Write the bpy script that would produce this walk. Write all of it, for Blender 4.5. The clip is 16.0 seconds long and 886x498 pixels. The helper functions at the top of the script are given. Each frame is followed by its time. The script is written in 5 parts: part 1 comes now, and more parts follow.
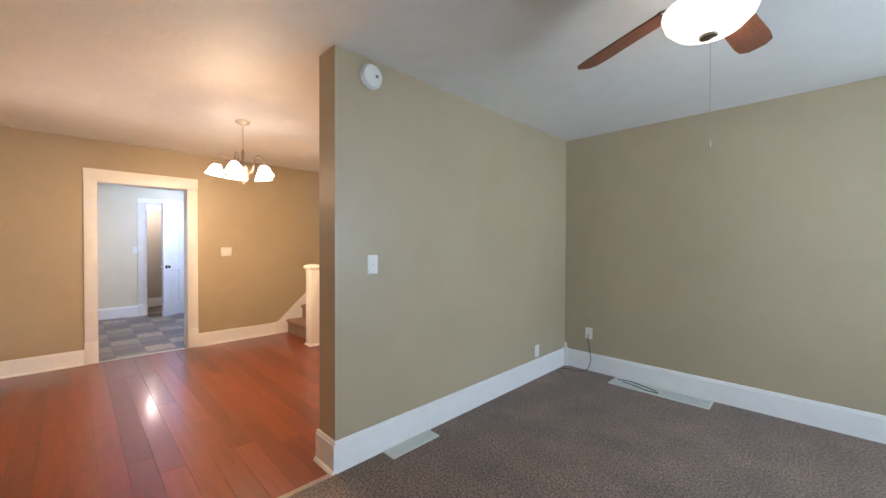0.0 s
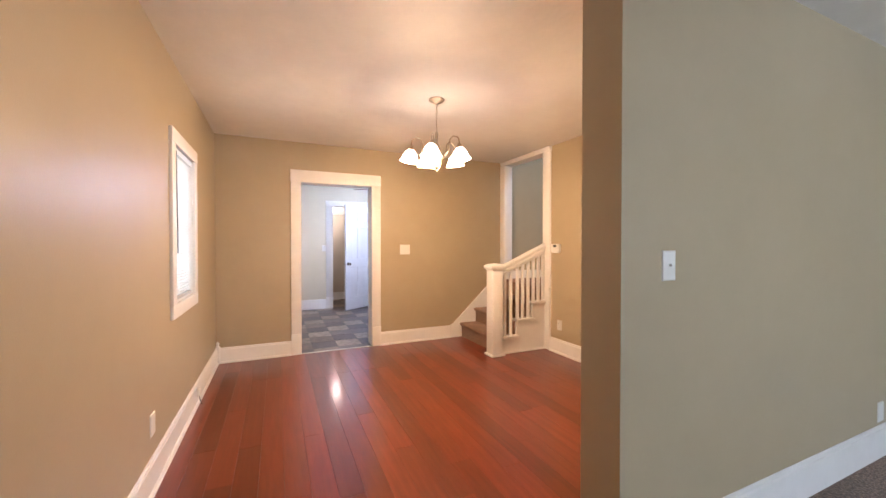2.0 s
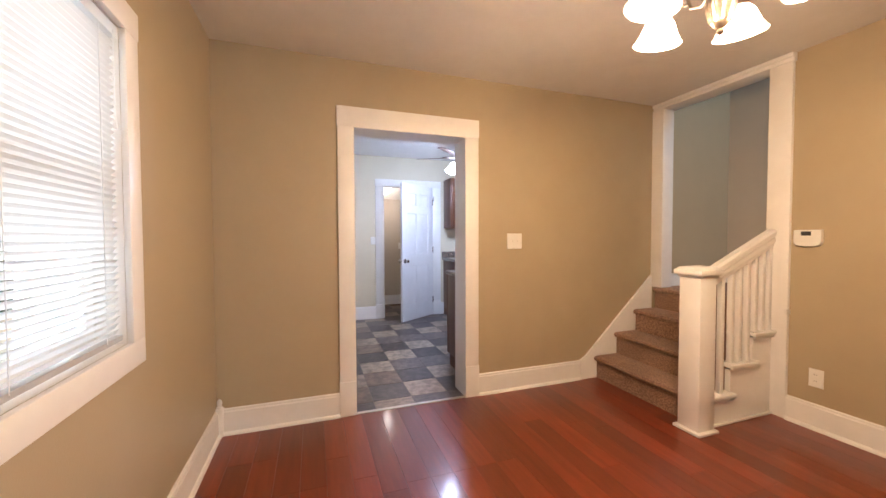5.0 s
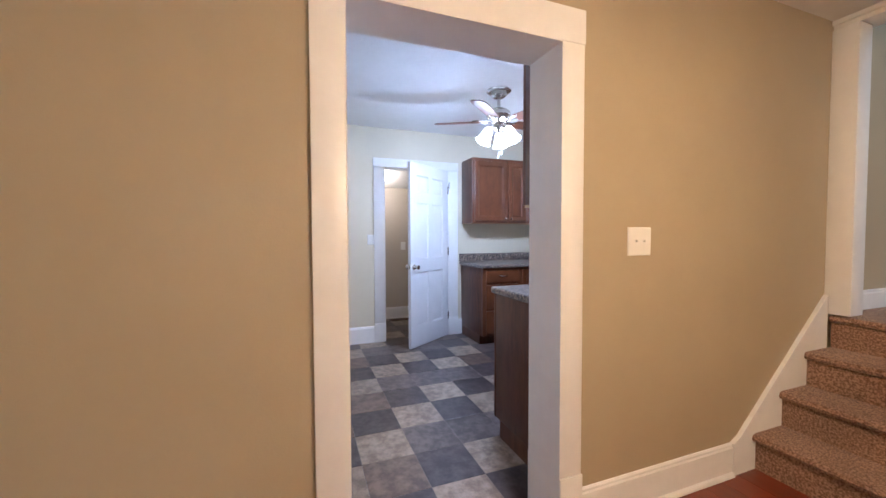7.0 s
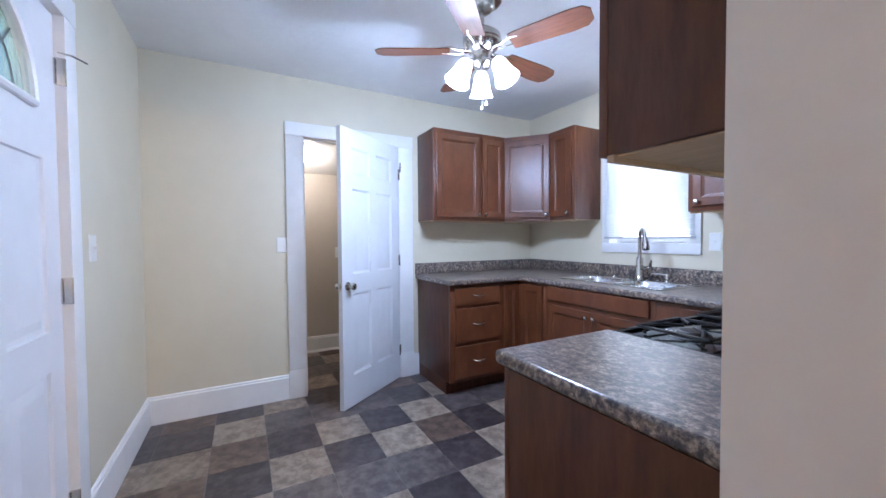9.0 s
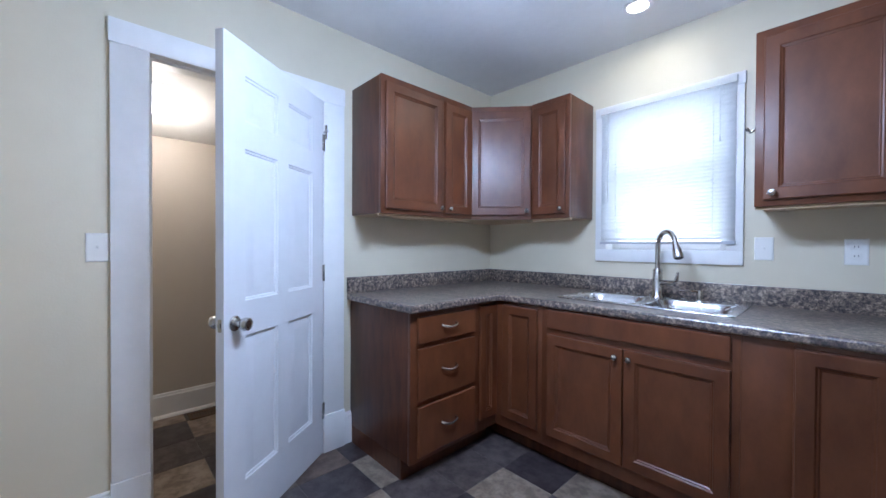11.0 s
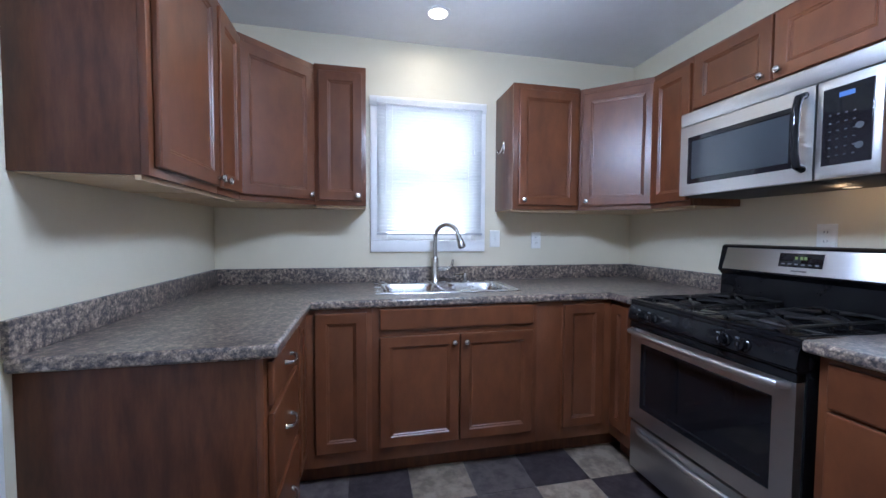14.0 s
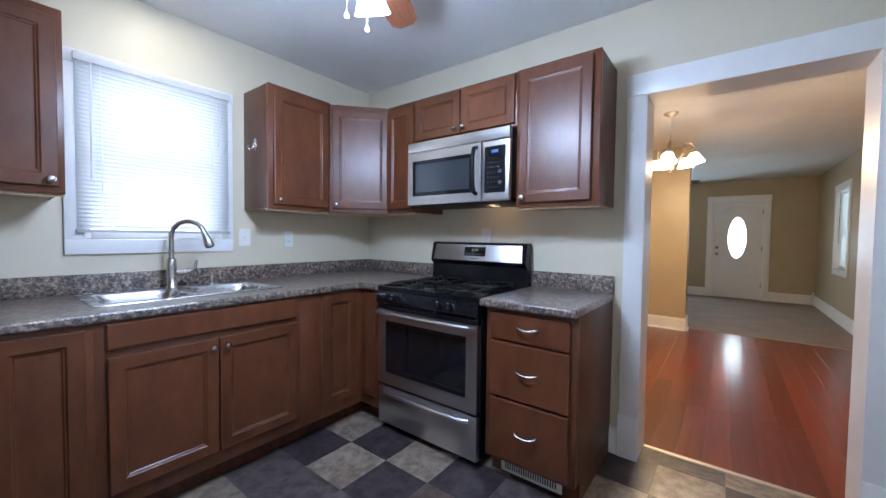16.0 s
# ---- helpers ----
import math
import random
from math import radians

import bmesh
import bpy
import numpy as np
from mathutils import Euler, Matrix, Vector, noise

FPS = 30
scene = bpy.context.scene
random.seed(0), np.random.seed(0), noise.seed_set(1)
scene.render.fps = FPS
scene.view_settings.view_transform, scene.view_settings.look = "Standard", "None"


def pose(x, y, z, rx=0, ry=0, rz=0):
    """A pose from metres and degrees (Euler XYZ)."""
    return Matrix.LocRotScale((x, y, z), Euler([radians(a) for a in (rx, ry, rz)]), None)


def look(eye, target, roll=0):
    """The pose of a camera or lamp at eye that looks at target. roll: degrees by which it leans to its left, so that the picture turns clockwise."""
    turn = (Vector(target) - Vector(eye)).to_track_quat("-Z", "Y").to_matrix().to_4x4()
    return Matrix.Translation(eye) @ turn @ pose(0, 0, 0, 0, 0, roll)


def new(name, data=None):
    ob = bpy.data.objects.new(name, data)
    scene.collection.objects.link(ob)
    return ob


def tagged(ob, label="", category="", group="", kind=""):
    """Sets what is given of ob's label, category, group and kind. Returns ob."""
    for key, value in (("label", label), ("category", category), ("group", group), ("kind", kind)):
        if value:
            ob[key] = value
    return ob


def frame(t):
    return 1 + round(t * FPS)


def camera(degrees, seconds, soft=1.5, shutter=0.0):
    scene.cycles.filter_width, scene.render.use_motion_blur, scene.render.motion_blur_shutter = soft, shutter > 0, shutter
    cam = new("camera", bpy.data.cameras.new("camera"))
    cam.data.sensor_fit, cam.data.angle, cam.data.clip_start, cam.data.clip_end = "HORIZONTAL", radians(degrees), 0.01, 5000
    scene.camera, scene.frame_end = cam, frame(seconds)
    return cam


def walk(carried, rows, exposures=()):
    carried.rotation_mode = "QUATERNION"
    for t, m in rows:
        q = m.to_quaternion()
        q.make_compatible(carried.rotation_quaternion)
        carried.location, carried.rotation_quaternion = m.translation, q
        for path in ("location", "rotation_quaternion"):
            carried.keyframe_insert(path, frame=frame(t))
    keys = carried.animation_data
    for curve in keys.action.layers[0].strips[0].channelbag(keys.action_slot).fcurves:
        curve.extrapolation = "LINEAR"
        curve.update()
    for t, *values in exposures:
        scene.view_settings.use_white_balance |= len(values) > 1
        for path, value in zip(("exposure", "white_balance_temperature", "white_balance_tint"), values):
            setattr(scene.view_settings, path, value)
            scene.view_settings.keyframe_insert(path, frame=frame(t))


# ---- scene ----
cam = camera(100.3, 16.0)
PATH = [
    (0, (0.106, 0.195, 1.322), (-1.311, 1.606, 1.296), 0.2),
    (0.5, (-0.106, 0.198, 1.302), (-1.705, 1.399, 1.283), 0.0),
    (1, (-0.329, 0.153, 1.299), (-2.013, 1.232, 1.279), -0.0),
    (1.5, (-0.598, 0.131, 1.273), (-2.355, 1.086, 1.254), -0.1),
    (2, (-0.879, 0.123, 1.278), (-2.705, 0.94, 1.252), -0.0),
    (2.5, (-1.19, 0.105, 1.27), (-3.048, 0.844, 1.232), 0.0),
    (3, (-1.514, 0.104, 1.251), (-3.382, 0.815, 1.204), -0.0),
    (3.5, (-1.853, 0.109, 1.251), (-3.732, 0.79, 1.196), -0.0),
    (4, (-2.173, 0.092, 1.248), (-4.059, 0.756, 1.185), -0.0),
    (4.2, (-2.301, 0.089, 1.237), (-4.188, 0.748, 1.179), -0.1),
    (6.5, (-3.894, 0.188, 1.236), (-5.778, 0.857, 1.163), -0.3),
    (7, (-4.236, 0.239, 1.234), (-6.107, 0.943, 1.165), -0.2),
    (7.5, (-4.552, 0.33, 1.232), (-6.395, 1.105, 1.166), -0.2),
    (8, (-4.854, 0.447, 1.231), (-6.677, 1.267, 1.17), 0.0),
    (8.5, (-5.154, 0.573, 1.229), (-6.952, 1.446, 1.174), 0.1),
    (9, (-5.449, 0.712, 1.236), (-7.212, 1.657, 1.18), -0.4),
    (9.2, (-5.557, 0.75, 1.239), (-7.3, 1.73, 1.187), -0.1),
    (11.5, (-6.69, 0.979, 1.21), (-7.985, 2.502, 1.177), -0.0),
    (12, (-6.883, 0.957, 1.226), (-7.938, 2.656, 1.171), -0.1),
    (12.5, (-7.084, 0.954, 1.225), (-7.845, 2.802, 1.161), -0.1),
    (13, (-7.295, 0.974, 1.221), (-7.677, 2.936, 1.158), -0.1),
    (13.5, (-7.488, 0.956, 1.237), (-7.477, 2.954, 1.16), 0.1),
    (14, (-7.64, 0.952, 1.237), (-7.224, 2.906, 1.154), 0.3),
    (14.5, (-7.738, 0.95, 1.241), (-6.881, 2.755, 1.157), 0.4),
    (15, (-7.811, 0.941, 1.227), (-6.581, 2.517, 1.156), 0.6),
    (15.5, (-7.874, 0.882, 1.229), (-6.404, 2.238, 1.16), 0.7),
    (16, (-7.91, 0.845, 1.229), (-6.322, 2.06, 1.159), 0.7),
]
walk(cam, [(t, look(eye, target, roll)) for t, eye, target, roll in PATH], exposures=[(0.0, 0.54, 5600, 18), (1.0, 0.62, 5700, 20), (2.0, 0.53, 5850, 24), (3.0, 0.5, 5850, 22), (4.0, 0.3, 5850, 21), (7.0, 0.32, 5350, 18), (7.6, 0.38, 5150, 17), (9.0, 0.27, 5350, 16), (11.5, -0.02, 5320, 14), (12.5, -0.12, 5400, 14), (13.5, -0.04, 5470, 14), (15.0, 0.12, 5550, 14), (16.0, 0.06, 5500, 13)])

# ---- sky, sun ----
world = bpy.data.worlds.new("world")
scene.world = world
world.use_nodes = True
sky = world.node_tree.nodes.new("ShaderNodeTexSky")
sky.sky_type, sky.sun_disc, sky.sun_elevation, sky.sun_rotation = "NISHITA", False, radians(40), radians(200)
world.node_tree.links.new(sky.outputs[0], world.node_tree.nodes["Background"].inputs[0])
world.node_tree.nodes["Background"].inputs[1].default_value = 0.12
sun = bpy.data.lights.new("sun", "SUN")
sun.energy, sun.angle, sun.color = 1.0, radians(12), (1.0, 0.96, 0.9)
new("sun", sun).matrix_world = pose(0, 0, 8, 50, 0, 160)

# light levels
CHANDELIER, CHANDELIER_GLOW = 20.0, 12.0
KITCHEN_FAN, KITCHEN_GLOW = 21.5, 12.0
LIVING_FAN, LIVING_GLOW = 3.0, 0.8
BATH_LAMP, RECESSED, HOOD = 10.0, 2.8, 0.3
DAY_KITCHEN, DAY_DINING, DAY_LIVING, DAY_STAIR = 8.5, 5.0, 31.0, 22.0
WARM, COOL, NEUTRAL, DAY = (1.0, 0.665, 0.325), (0.68, 0.81, 1.0), (1.0, 0.84, 0.64), (0.66, 0.85, 0.94)


def lamp(name, kind, place, watts, colour, size=0.05, aim=None, size_y=None):
    data = bpy.data.lights.new(name, kind)
    data.energy, data.color = watts, colour
    if kind == "AREA":
        data.size = size
        if size_y:
            data.shape, data.size_y = "RECTANGLE", size_y
    else:
        data.shadow_soft_size = size
    ob = new(name, data)
    ob.matrix_world = look(place, aim) if aim else Matrix.Translation(place)
    return ob


# ---- materials ----
def material(name, colour, rough=0.5, metal=0.0, second=None, scale=8.0, detail=4.0, mix=(0.35, 0.7), bump=0.0, bump_scale=80.0, stretch=(1, 1, 1),
             vary=0.0, coat=0.0, rough_vary=0.0, glow=None, strength=0.0, alpha=1.0, transmit=0.0, wear=0.0, wear_scale=0.0):
    m = bpy.data.materials.new(name)
    m.use_nodes = True
    nt, b = m.node_tree, m.node_tree.nodes["Principled BSDF"]
    link = nt.links.new
    co = nt.nodes.new("ShaderNodeTexCoord")
    mp = nt.nodes.new("ShaderNodeMapping")
    mp.inputs["Scale"].default_value = stretch
    link(co.outputs["Object"], mp.inputs[0])
    vec = mp.outputs[0]
    b.inputs["Roughness"].default_value, b.inputs["Metallic"].default_value = rough, metal
    b.inputs["Coat Weight"].default_value = coat
    b.inputs["Coat Roughness"].default_value = 0.12
    b.inputs["Transmission Weight"].default_value = transmit
    info = nt.nodes.new("ShaderNodeObjectInfo")
    if vary:
        shift = nt.nodes.new("ShaderNodeVectorMath")
        shift.operation = "MULTIPLY_ADD"
        shift.inputs[1].default_value = (1, 1, 1)
        comb = nt.nodes.new("ShaderNodeCombineXYZ")
        for k in range(3):
            mul = nt.nodes.new("ShaderNodeMath")
            mul.operation = "MULTIPLY"
            mul.inputs[1].default_value = 37.0 + 11 * k
            link(info.outputs["Random"], mul.inputs[0])
            link(mul.outputs[0], comb.inputs[k])
        link(vec, shift.inputs[0])
        link(comb.outputs[0], shift.inputs[2])
        vec = shift.outputs[0]
    col = None
    if second:
        n = nt.nodes.new("ShaderNodeTexNoise")
        n.inputs["Scale"].default_value, n.inputs["Detail"].default_value, n.inputs["Roughness"].default_value = scale, detail, 0.65
        link(vec, n.inputs["Vector"])
        r = nt.nodes.new("ShaderNodeValToRGB")
        r.color_ramp.elements[0].position, r.color_ramp.elements[1].position = mix
        r.color_ramp.elements[0].color, r.color_ramp.elements[1].color = (*colour, 1), (*second, 1)
        link(n.outputs[0], r.inputs[0])
        col = r.outputs[0]
        if wear:
            n2 = nt.nodes.new("ShaderNodeTexNoise")
            n2.inputs["Scale"].default_value, n2.inputs["Detail"].default_value = wear_scale or scale * 0.13, 3
            link(vec, n2.inputs["Vector"])
            mr = nt.nodes.new("ShaderNodeMapRange")
            mr.inputs[1].default_value, mr.inputs[2].default_value, mr.inputs[3].default_value, mr.inputs[4].default_value = 0.3, 0.7, 1 - wear, 1 + wear
            link(n2.outputs[0], mr.inputs[0])
            hs = nt.nodes.new("ShaderNodeHueSaturation")
            link(col, hs.inputs["Color"])
            link(mr.outputs[0], hs.inputs["Value"])
            col = hs.outputs[0]
        if rough_vary:
            mr2 = nt.nodes.new("ShaderNodeMapRange")
            mr2.inputs[3].default_value, mr2.inputs[4].default_value = rough - rough_vary, rough + rough_vary
            link(n.outputs[0], mr2.inputs[0])
            link(mr2.outputs[0], b.inputs["Roughness"])
    if vary:
        mr3 = nt.nodes.new("ShaderNodeMapRange")
        mr3.inputs[3].default_value, mr3.inputs[4].default_value = 1 - vary, 1 + vary
        link(info.outputs["Random"], mr3.inputs[0])
        hs2 = nt.nodes.new("ShaderNodeHueSaturation")
        hs2.inputs["Color"].default_value = (*colour, 1)
        if col:
            link(col, hs2.inputs["Color"])
        link(mr3.outputs[0], hs2.inputs["Value"])
        col = hs2.outputs[0]
    if col:
        link(col, b.inputs["Base Color"])
    else:
        b.inputs["Base Color"].default_value = (*colour, 1)
    if bump:
        nb = nt.nodes.new("ShaderNodeTexNoise")
        nb.inputs["Scale"].default_value, nb.inputs["Detail"].default_value = bump_scale, 5
        link(vec, nb.inputs["Vector"])
        bp = nt.nodes.new("ShaderNodeBump")
        bp.inputs["Strength"].default_value, bp.inputs["Distance"].default_value = bump, 0.004
        link(nb.outputs[0], bp.inputs["Height"])
        link(bp.outputs[0], b.inputs["Normal"])
    if glow:
        b.inputs["Emission Color"].default_value = (*glow, 1)
        b.inputs["Emission Strength"].default_value = strength
    return m


PAINT_TAN = material("tan wall paint", (0.41, 0.336, 0.218), 0.38, second=(0.43, 0.354, 0.232), scale=3, bump=0.12, bump_scale=150, wear=0.03)
PAINT_CREAM = material("cream wall paint", (0.640, 0.580, 0.440), 0.45, second=(0.668, 0.608, 0.465), scale=3, bump=0.12, bump_scale=150, wear=0.02)
PAINT_GREY = material("grey tan wall paint", (0.52, 0.46, 0.385), 0.5, second=(0.54, 0.48, 0.40), scale=3, bump=0.12, bump_scale=150)
CEILING = material("stippled ceiling paint", (0.72, 0.70, 0.66), 0.55, second=(0.76, 0.74, 0.70), scale=6, bump=0.55, bump_scale=28, wear=0.03)
CEILING_K = material("kitchen ceiling paint", (0.74, 0.735, 0.725), 0.55, second=(0.78, 0.775, 0.765), scale=5, bump=0.5, bump_scale=24)
TRIM = material("white gloss trim paint", (0.78, 0.77, 0.75), 0.35, second=(0.82, 0.81, 0.79), scale=9, bump=0.06, bump_scale=60, wear=0.02)
WHITE = material("white door paint", (0.70, 0.695, 0.70), 0.36, second=(0.74, 0.735, 0.74), scale=7, bump=0.05, bump_scale=90)
PLASTIC = material("white plastic", (0.76, 0.75, 0.71), 0.35)
SLOT = material("dark slot", (0.03, 0.03, 0.03), 0.6)
PLANK = material("red hardwood plank", (0.122, 0.0205, 0.0080), 0.28, second=(0.215, 0.0400, 0.0140), scale=3.2, detail=5, mix=(0.2, 0.82), stretch=(0.8, 10, 10), vary=0.25, coat=0.5)
PLANK.node_tree.nodes["Principled BSDF"].inputs["Specular IOR Level"].default_value = 0.28
GAP = material("dark floor joint", (0.02, 0.008, 0.005), 0.7)
JOINT = material("pale tile joint", (0.15, 0.135, 0.125), 0.6, second=(0.20, 0.18, 0.165), scale=20)
CARPET = material("taupe cut pile carpet", (0.064, 0.041, 0.027), 0.95, second=(0.300, 0.200, 0.138), scale=80, detail=7, mix=(0.41, 0.60), bump=1.0, bump_scale=120, wear=0.2, wear_scale=3.0)
STAIR_CARPET = material("brown cut pile carpet", (0.14, 0.072, 0.044), 0.95, second=(0.40, 0.25, 0.165), scale=110, detail=5, mix=(0.41, 0.60), bump=0.7, bump_scale=220, wear=0.15, wear_scale=3.0)
for soft_pile in (CARPET, STAIR_CARPET):
    soft_pile.node_tree.nodes["Principled BSDF"].inputs["Sheen Weight"].default_value = 0.15
CABINET = material("stained maple", (0.084, 0.0250, 0.0088), 0.38, second=(0.150, 0.0505, 0.0190), scale=5, detail=6, mix=(0.3, 0.75), stretch=(2.2, 2.2, 1.0), vary=0.10, coat=0.22, bump=0.04, bump_scale=40, wear=0.14, wear_scale=3.0)
CABINET.node_tree.nodes["Principled BSDF"].inputs["Coat Roughness"].default_value = 0.3
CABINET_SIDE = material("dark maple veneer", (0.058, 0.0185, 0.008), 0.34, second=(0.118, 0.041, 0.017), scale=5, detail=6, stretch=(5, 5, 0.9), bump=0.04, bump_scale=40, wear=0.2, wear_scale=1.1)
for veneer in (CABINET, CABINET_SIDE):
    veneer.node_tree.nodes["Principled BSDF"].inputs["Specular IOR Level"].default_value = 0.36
CABINET_UNDER = material("pale cabinet underside", (0.50, 0.36, 0.21), 0.6, second=(0.56, 0.42, 0.26), scale=5, stretch=(6, 1, 1))
STEEL = material("brushed steel", (0.58, 0.58, 0.58), 0.34, 1.0, second=(0.64, 0.64, 0.64), scale=14, stretch=(1, 1, 60), rough_vary=0.02)
SINK_STEEL = material("satin sink steel", (0.68, 0.69, 0.70), 0.26, 1.0, second=(0.66, 0.67, 0.68), scale=20, rough_vary=0.06)
NICKEL = material("brushed nickel", (0.55, 0.53, 0.50), 0.26, 1.0)
BRONZE_NICKEL = material("antique nickel", (0.42, 0.36, 0.28), 0.3, 1.0)
BLACK_ENAMEL = material("black enamel", (0.006, 0.006, 0.007), 0.08, second=(0.010, 0.010, 0.011), scale=10)
BLACK_ENAMEL.node_tree.nodes["Principled BSDF"].inputs["Specular IOR Level"].default_value = 0.22
IRON = material("cast iron", (0.008, 0.008, 0.009), 0.38, bump=0.25, bump_scale=200)
BLACK_GLASS = material("black oven glass", (0.008, 0.008, 0.01), 0.05)
MW_GLASS = material("microwave window", (0.035, 0.04, 0.045), 0.05)
KEY_PRINT = material("dim key print", (0.035, 0.037, 0.042), 0.6)
DISPLAY = material("display digits", (0.02, 0.03, 0.04), 0.4, glow=(0.10, 0.30, 1.0), strength=0.5)
GREEN = material("oven clock digits", (0.02, 0.03, 0.02), 0.4, glow=(0.55, 0.75, 0.25), strength=0.2)
PRINT = material("grey print", (0.15, 0.15, 0.16), 0.5)
WARM_GLASS = material("frosted warm shade", (0.9, 0.88, 0.82), 0.4, glow=(1.0, 0.76, 0.50), strength=CHANDELIER_GLOW)
COOL_GLASS = material("frosted cool shade", (0.9, 0.9, 0.9), 0.4, glow=(0.85, 0.92, 1.0), strength=KITCHEN_GLOW)
BOWL_GLASS = material("frosted bowl glass", (0.9, 0.87, 0.8), 0.35, glow=(1.0, 0.86, 0.64), strength=LIVING_GLOW)
DOME_GLASS = material("frosted dome", (0.9, 0.9, 0.88), 0.4, glow=(1.0, 0.93, 0.82), strength=4.0)
LED = material("recessed lamp face", (0.9, 0.9, 0.9), 0.4, glow=(1.0, 0.93, 0.80), strength=8.0)
HOOD_LED = material("hood lamp face", (0.9, 0.8, 0.7), 0.4, glow=(1.0, 0.75, 0.45), strength=0.6)
BLADE = material("walnut fan blade", (0.12, 0.040, 0.018), 0.5, second=(0.20, 0.072, 0.032), scale=6, stretch=(1.5, 14, 14), vary=0.1)
BLIND = material("white blind slat", (0.80, 0.81, 0.82), 0.4)
tr = BLIND.node_tree.nodes.new("ShaderNodeBsdfTranslucent")
tr.inputs[0].default_value = (0.88, 0.89, 0.89, 1)
mx = BLIND.node_tree.nodes.new("ShaderNodeMixShader")
mx.inputs[0].default_value = 0.5
BLIND.node_tree.links.new(BLIND.node_tree.nodes["Principled BSDF"].outputs[0], mx.inputs[1])
BLIND.node_tree.links.new(tr.outputs[0], mx.inputs[2])
BLIND.node_tree.links.new(mx.outputs[0], BLIND.node_tree.nodes["Material Output"].inputs[0])
# grey puts the shade on the blind's bottom rail into its colour
RAIL_SHADE_GREY = material("shade grey blind rail", (0.42, 0.43, 0.45), 0.4)
GLASS = material("window glass", (1, 1, 1), 0.02, transmit=1.0)
LEADED = material("leaded green glass", (0.62, 0.86, 0.80), 0.12, second=(0.85, 0.95, 0.93), scale=9, transmit=1.0, bump=0.3, bump_scale=30)
CAME = material("lead came", (0.25, 0.27, 0.27), 0.45, 0.7)
OUTSIDE_K = material("bright daylight", (0.8, 0.85, 0.9), 1.0, glow=(0.92, 0.96, 1.0), strength=DAY_KITCHEN)
OUTSIDE_D = material("bright garden daylight", (0.8, 0.9, 0.85), 1.0, glow=(0.84, 0.96, 0.94), strength=DAY_DINING)
CABLE = material("black cable", (0.02, 0.02, 0.022), 0.5)
VENT_WHITE = material("enamelled white grille", (0.62, 0.63, 0.57), 0.45, second=(0.68, 0.69, 0.63), scale=30)
BROWN_METAL = material("brown register", (0.10, 0.055, 0.03), 0.5)
THRESHOLD = material("metal threshold", (0.62, 0.58, 0.5), 0.35, 0.8)
SEAM = material("worn carpet edge", (0.30, 0.22, 0.15), 0.9, second=(0.42, 0.33, 0.24), scale=60)


def stone_top(name):
    m = bpy.data.materials.new(name)
    m.use_nodes = True
    nt, b = m.node_tree, m.node_tree.nodes["Principled BSDF"]
    co = nt.nodes.new("ShaderNodeTexCoord")
    n1 = nt.nodes.new("ShaderNodeTexNoise")
    n1.inputs["Scale"].default_value, n1.inputs["Detail"].default_value, n1.inputs["Roughness"].default_value = 62, 6, 0.62
    n2 = nt.nodes.new("ShaderNodeTexNoise")
    n2.inputs["Scale"].default_value, n2.inputs["Detail"].default_value = 14, 4
    add = nt.nodes.new("ShaderNodeMath")
    add.operation = "MULTIPLY_ADD"
    add.inputs[1].default_value = 0.22
    grain = nt.nodes.new("ShaderNodeTexVoronoi")
    grain.inputs["Scale"].default_value = 210
    nt.links.new(co.outputs["Object"], grain.inputs["Vector"])
    tone = nt.nodes.new("ShaderNodeSeparateColor")
    nt.links.new(grain.outputs["Color"], tone.inputs[0])
    speck = nt.nodes.new("ShaderNodeMath")
    speck.operation = "MULTIPLY_ADD"
    speck.inputs[1].default_value = 0.15
    nt.links.new(tone.outputs[0], speck.inputs[0])
    r = nt.nodes.new("ShaderNodeValToRGB")
    e = r.color_ramp.elements
    e[0].position, e[0].color = 0.53, (0.030, 0.026, 0.029, 1)
    e[1].position, e[1].color = 0.86, (0.42, 0.33, 0.26, 1)
    for p, c in ((0.60, (0.070, 0.057, 0.056, 1)), (0.68, (0.138, 0.108, 0.090, 1)), (0.76, (0.225, 0.176, 0.138, 1))):
        k = e.new(p)
        k.color = c
    for n in (n1, n2):
        nt.links.new(co.outputs["Object"], n.inputs["Vector"])
    nt.links.new(n2.outputs[0], add.inputs[0])
    nt.links.new(n1.outputs[0], add.inputs[2])
    nt.links.new(add.outputs[0], speck.inputs[2])
    nt.links.new(speck.outputs[0], r.inputs[0])
    nt.links.new(r.outputs[0], b.inputs["Base Color"])
    b.inputs["Roughness"].default_value, b.inputs["Coat Weight"].default_value, b.inputs["Coat Roughness"].default_value = 0.28, 0.5, 0.24
    return m


COUNTER = stone_top("speckled brown laminate")
TILES = {
    "L": material("beige slate tile", (0.165, 0.126, 0.094), 0.34, second=(0.335, 0.268, 0.203), scale=15, detail=9, mix=(0.40, 0.62), vary=0.12, bump=0.25, bump_scale=25, rough_vary=0.08),
    "D": material("charcoal slate tile", (0.032, 0.024, 0.026), 0.32, second=(0.082, 0.065, 0.066), scale=15, detail=9, mix=(0.40, 0.62), vary=0.15, bump=0.25, bump_scale=25, rough_vary=0.08),
    "B": material("brown slate tile", (0.082, 0.054, 0.041), 0.32, second=(0.178, 0.124, 0.094), scale=15, detail=9, mix=(0.40, 0.62), vary=0.12, bump=0.25, bump_scale=25, rough_vary=0.08),
    "G": material("grey slate tile", (0.060, 0.047, 0.045), 0.32, second=(0.142, 0.115, 0.106), scale=15, detail=9, mix=(0.40, 0.62), vary=0.12, bump=0.25, bump_scale=25, rough_vary=0.08),
}


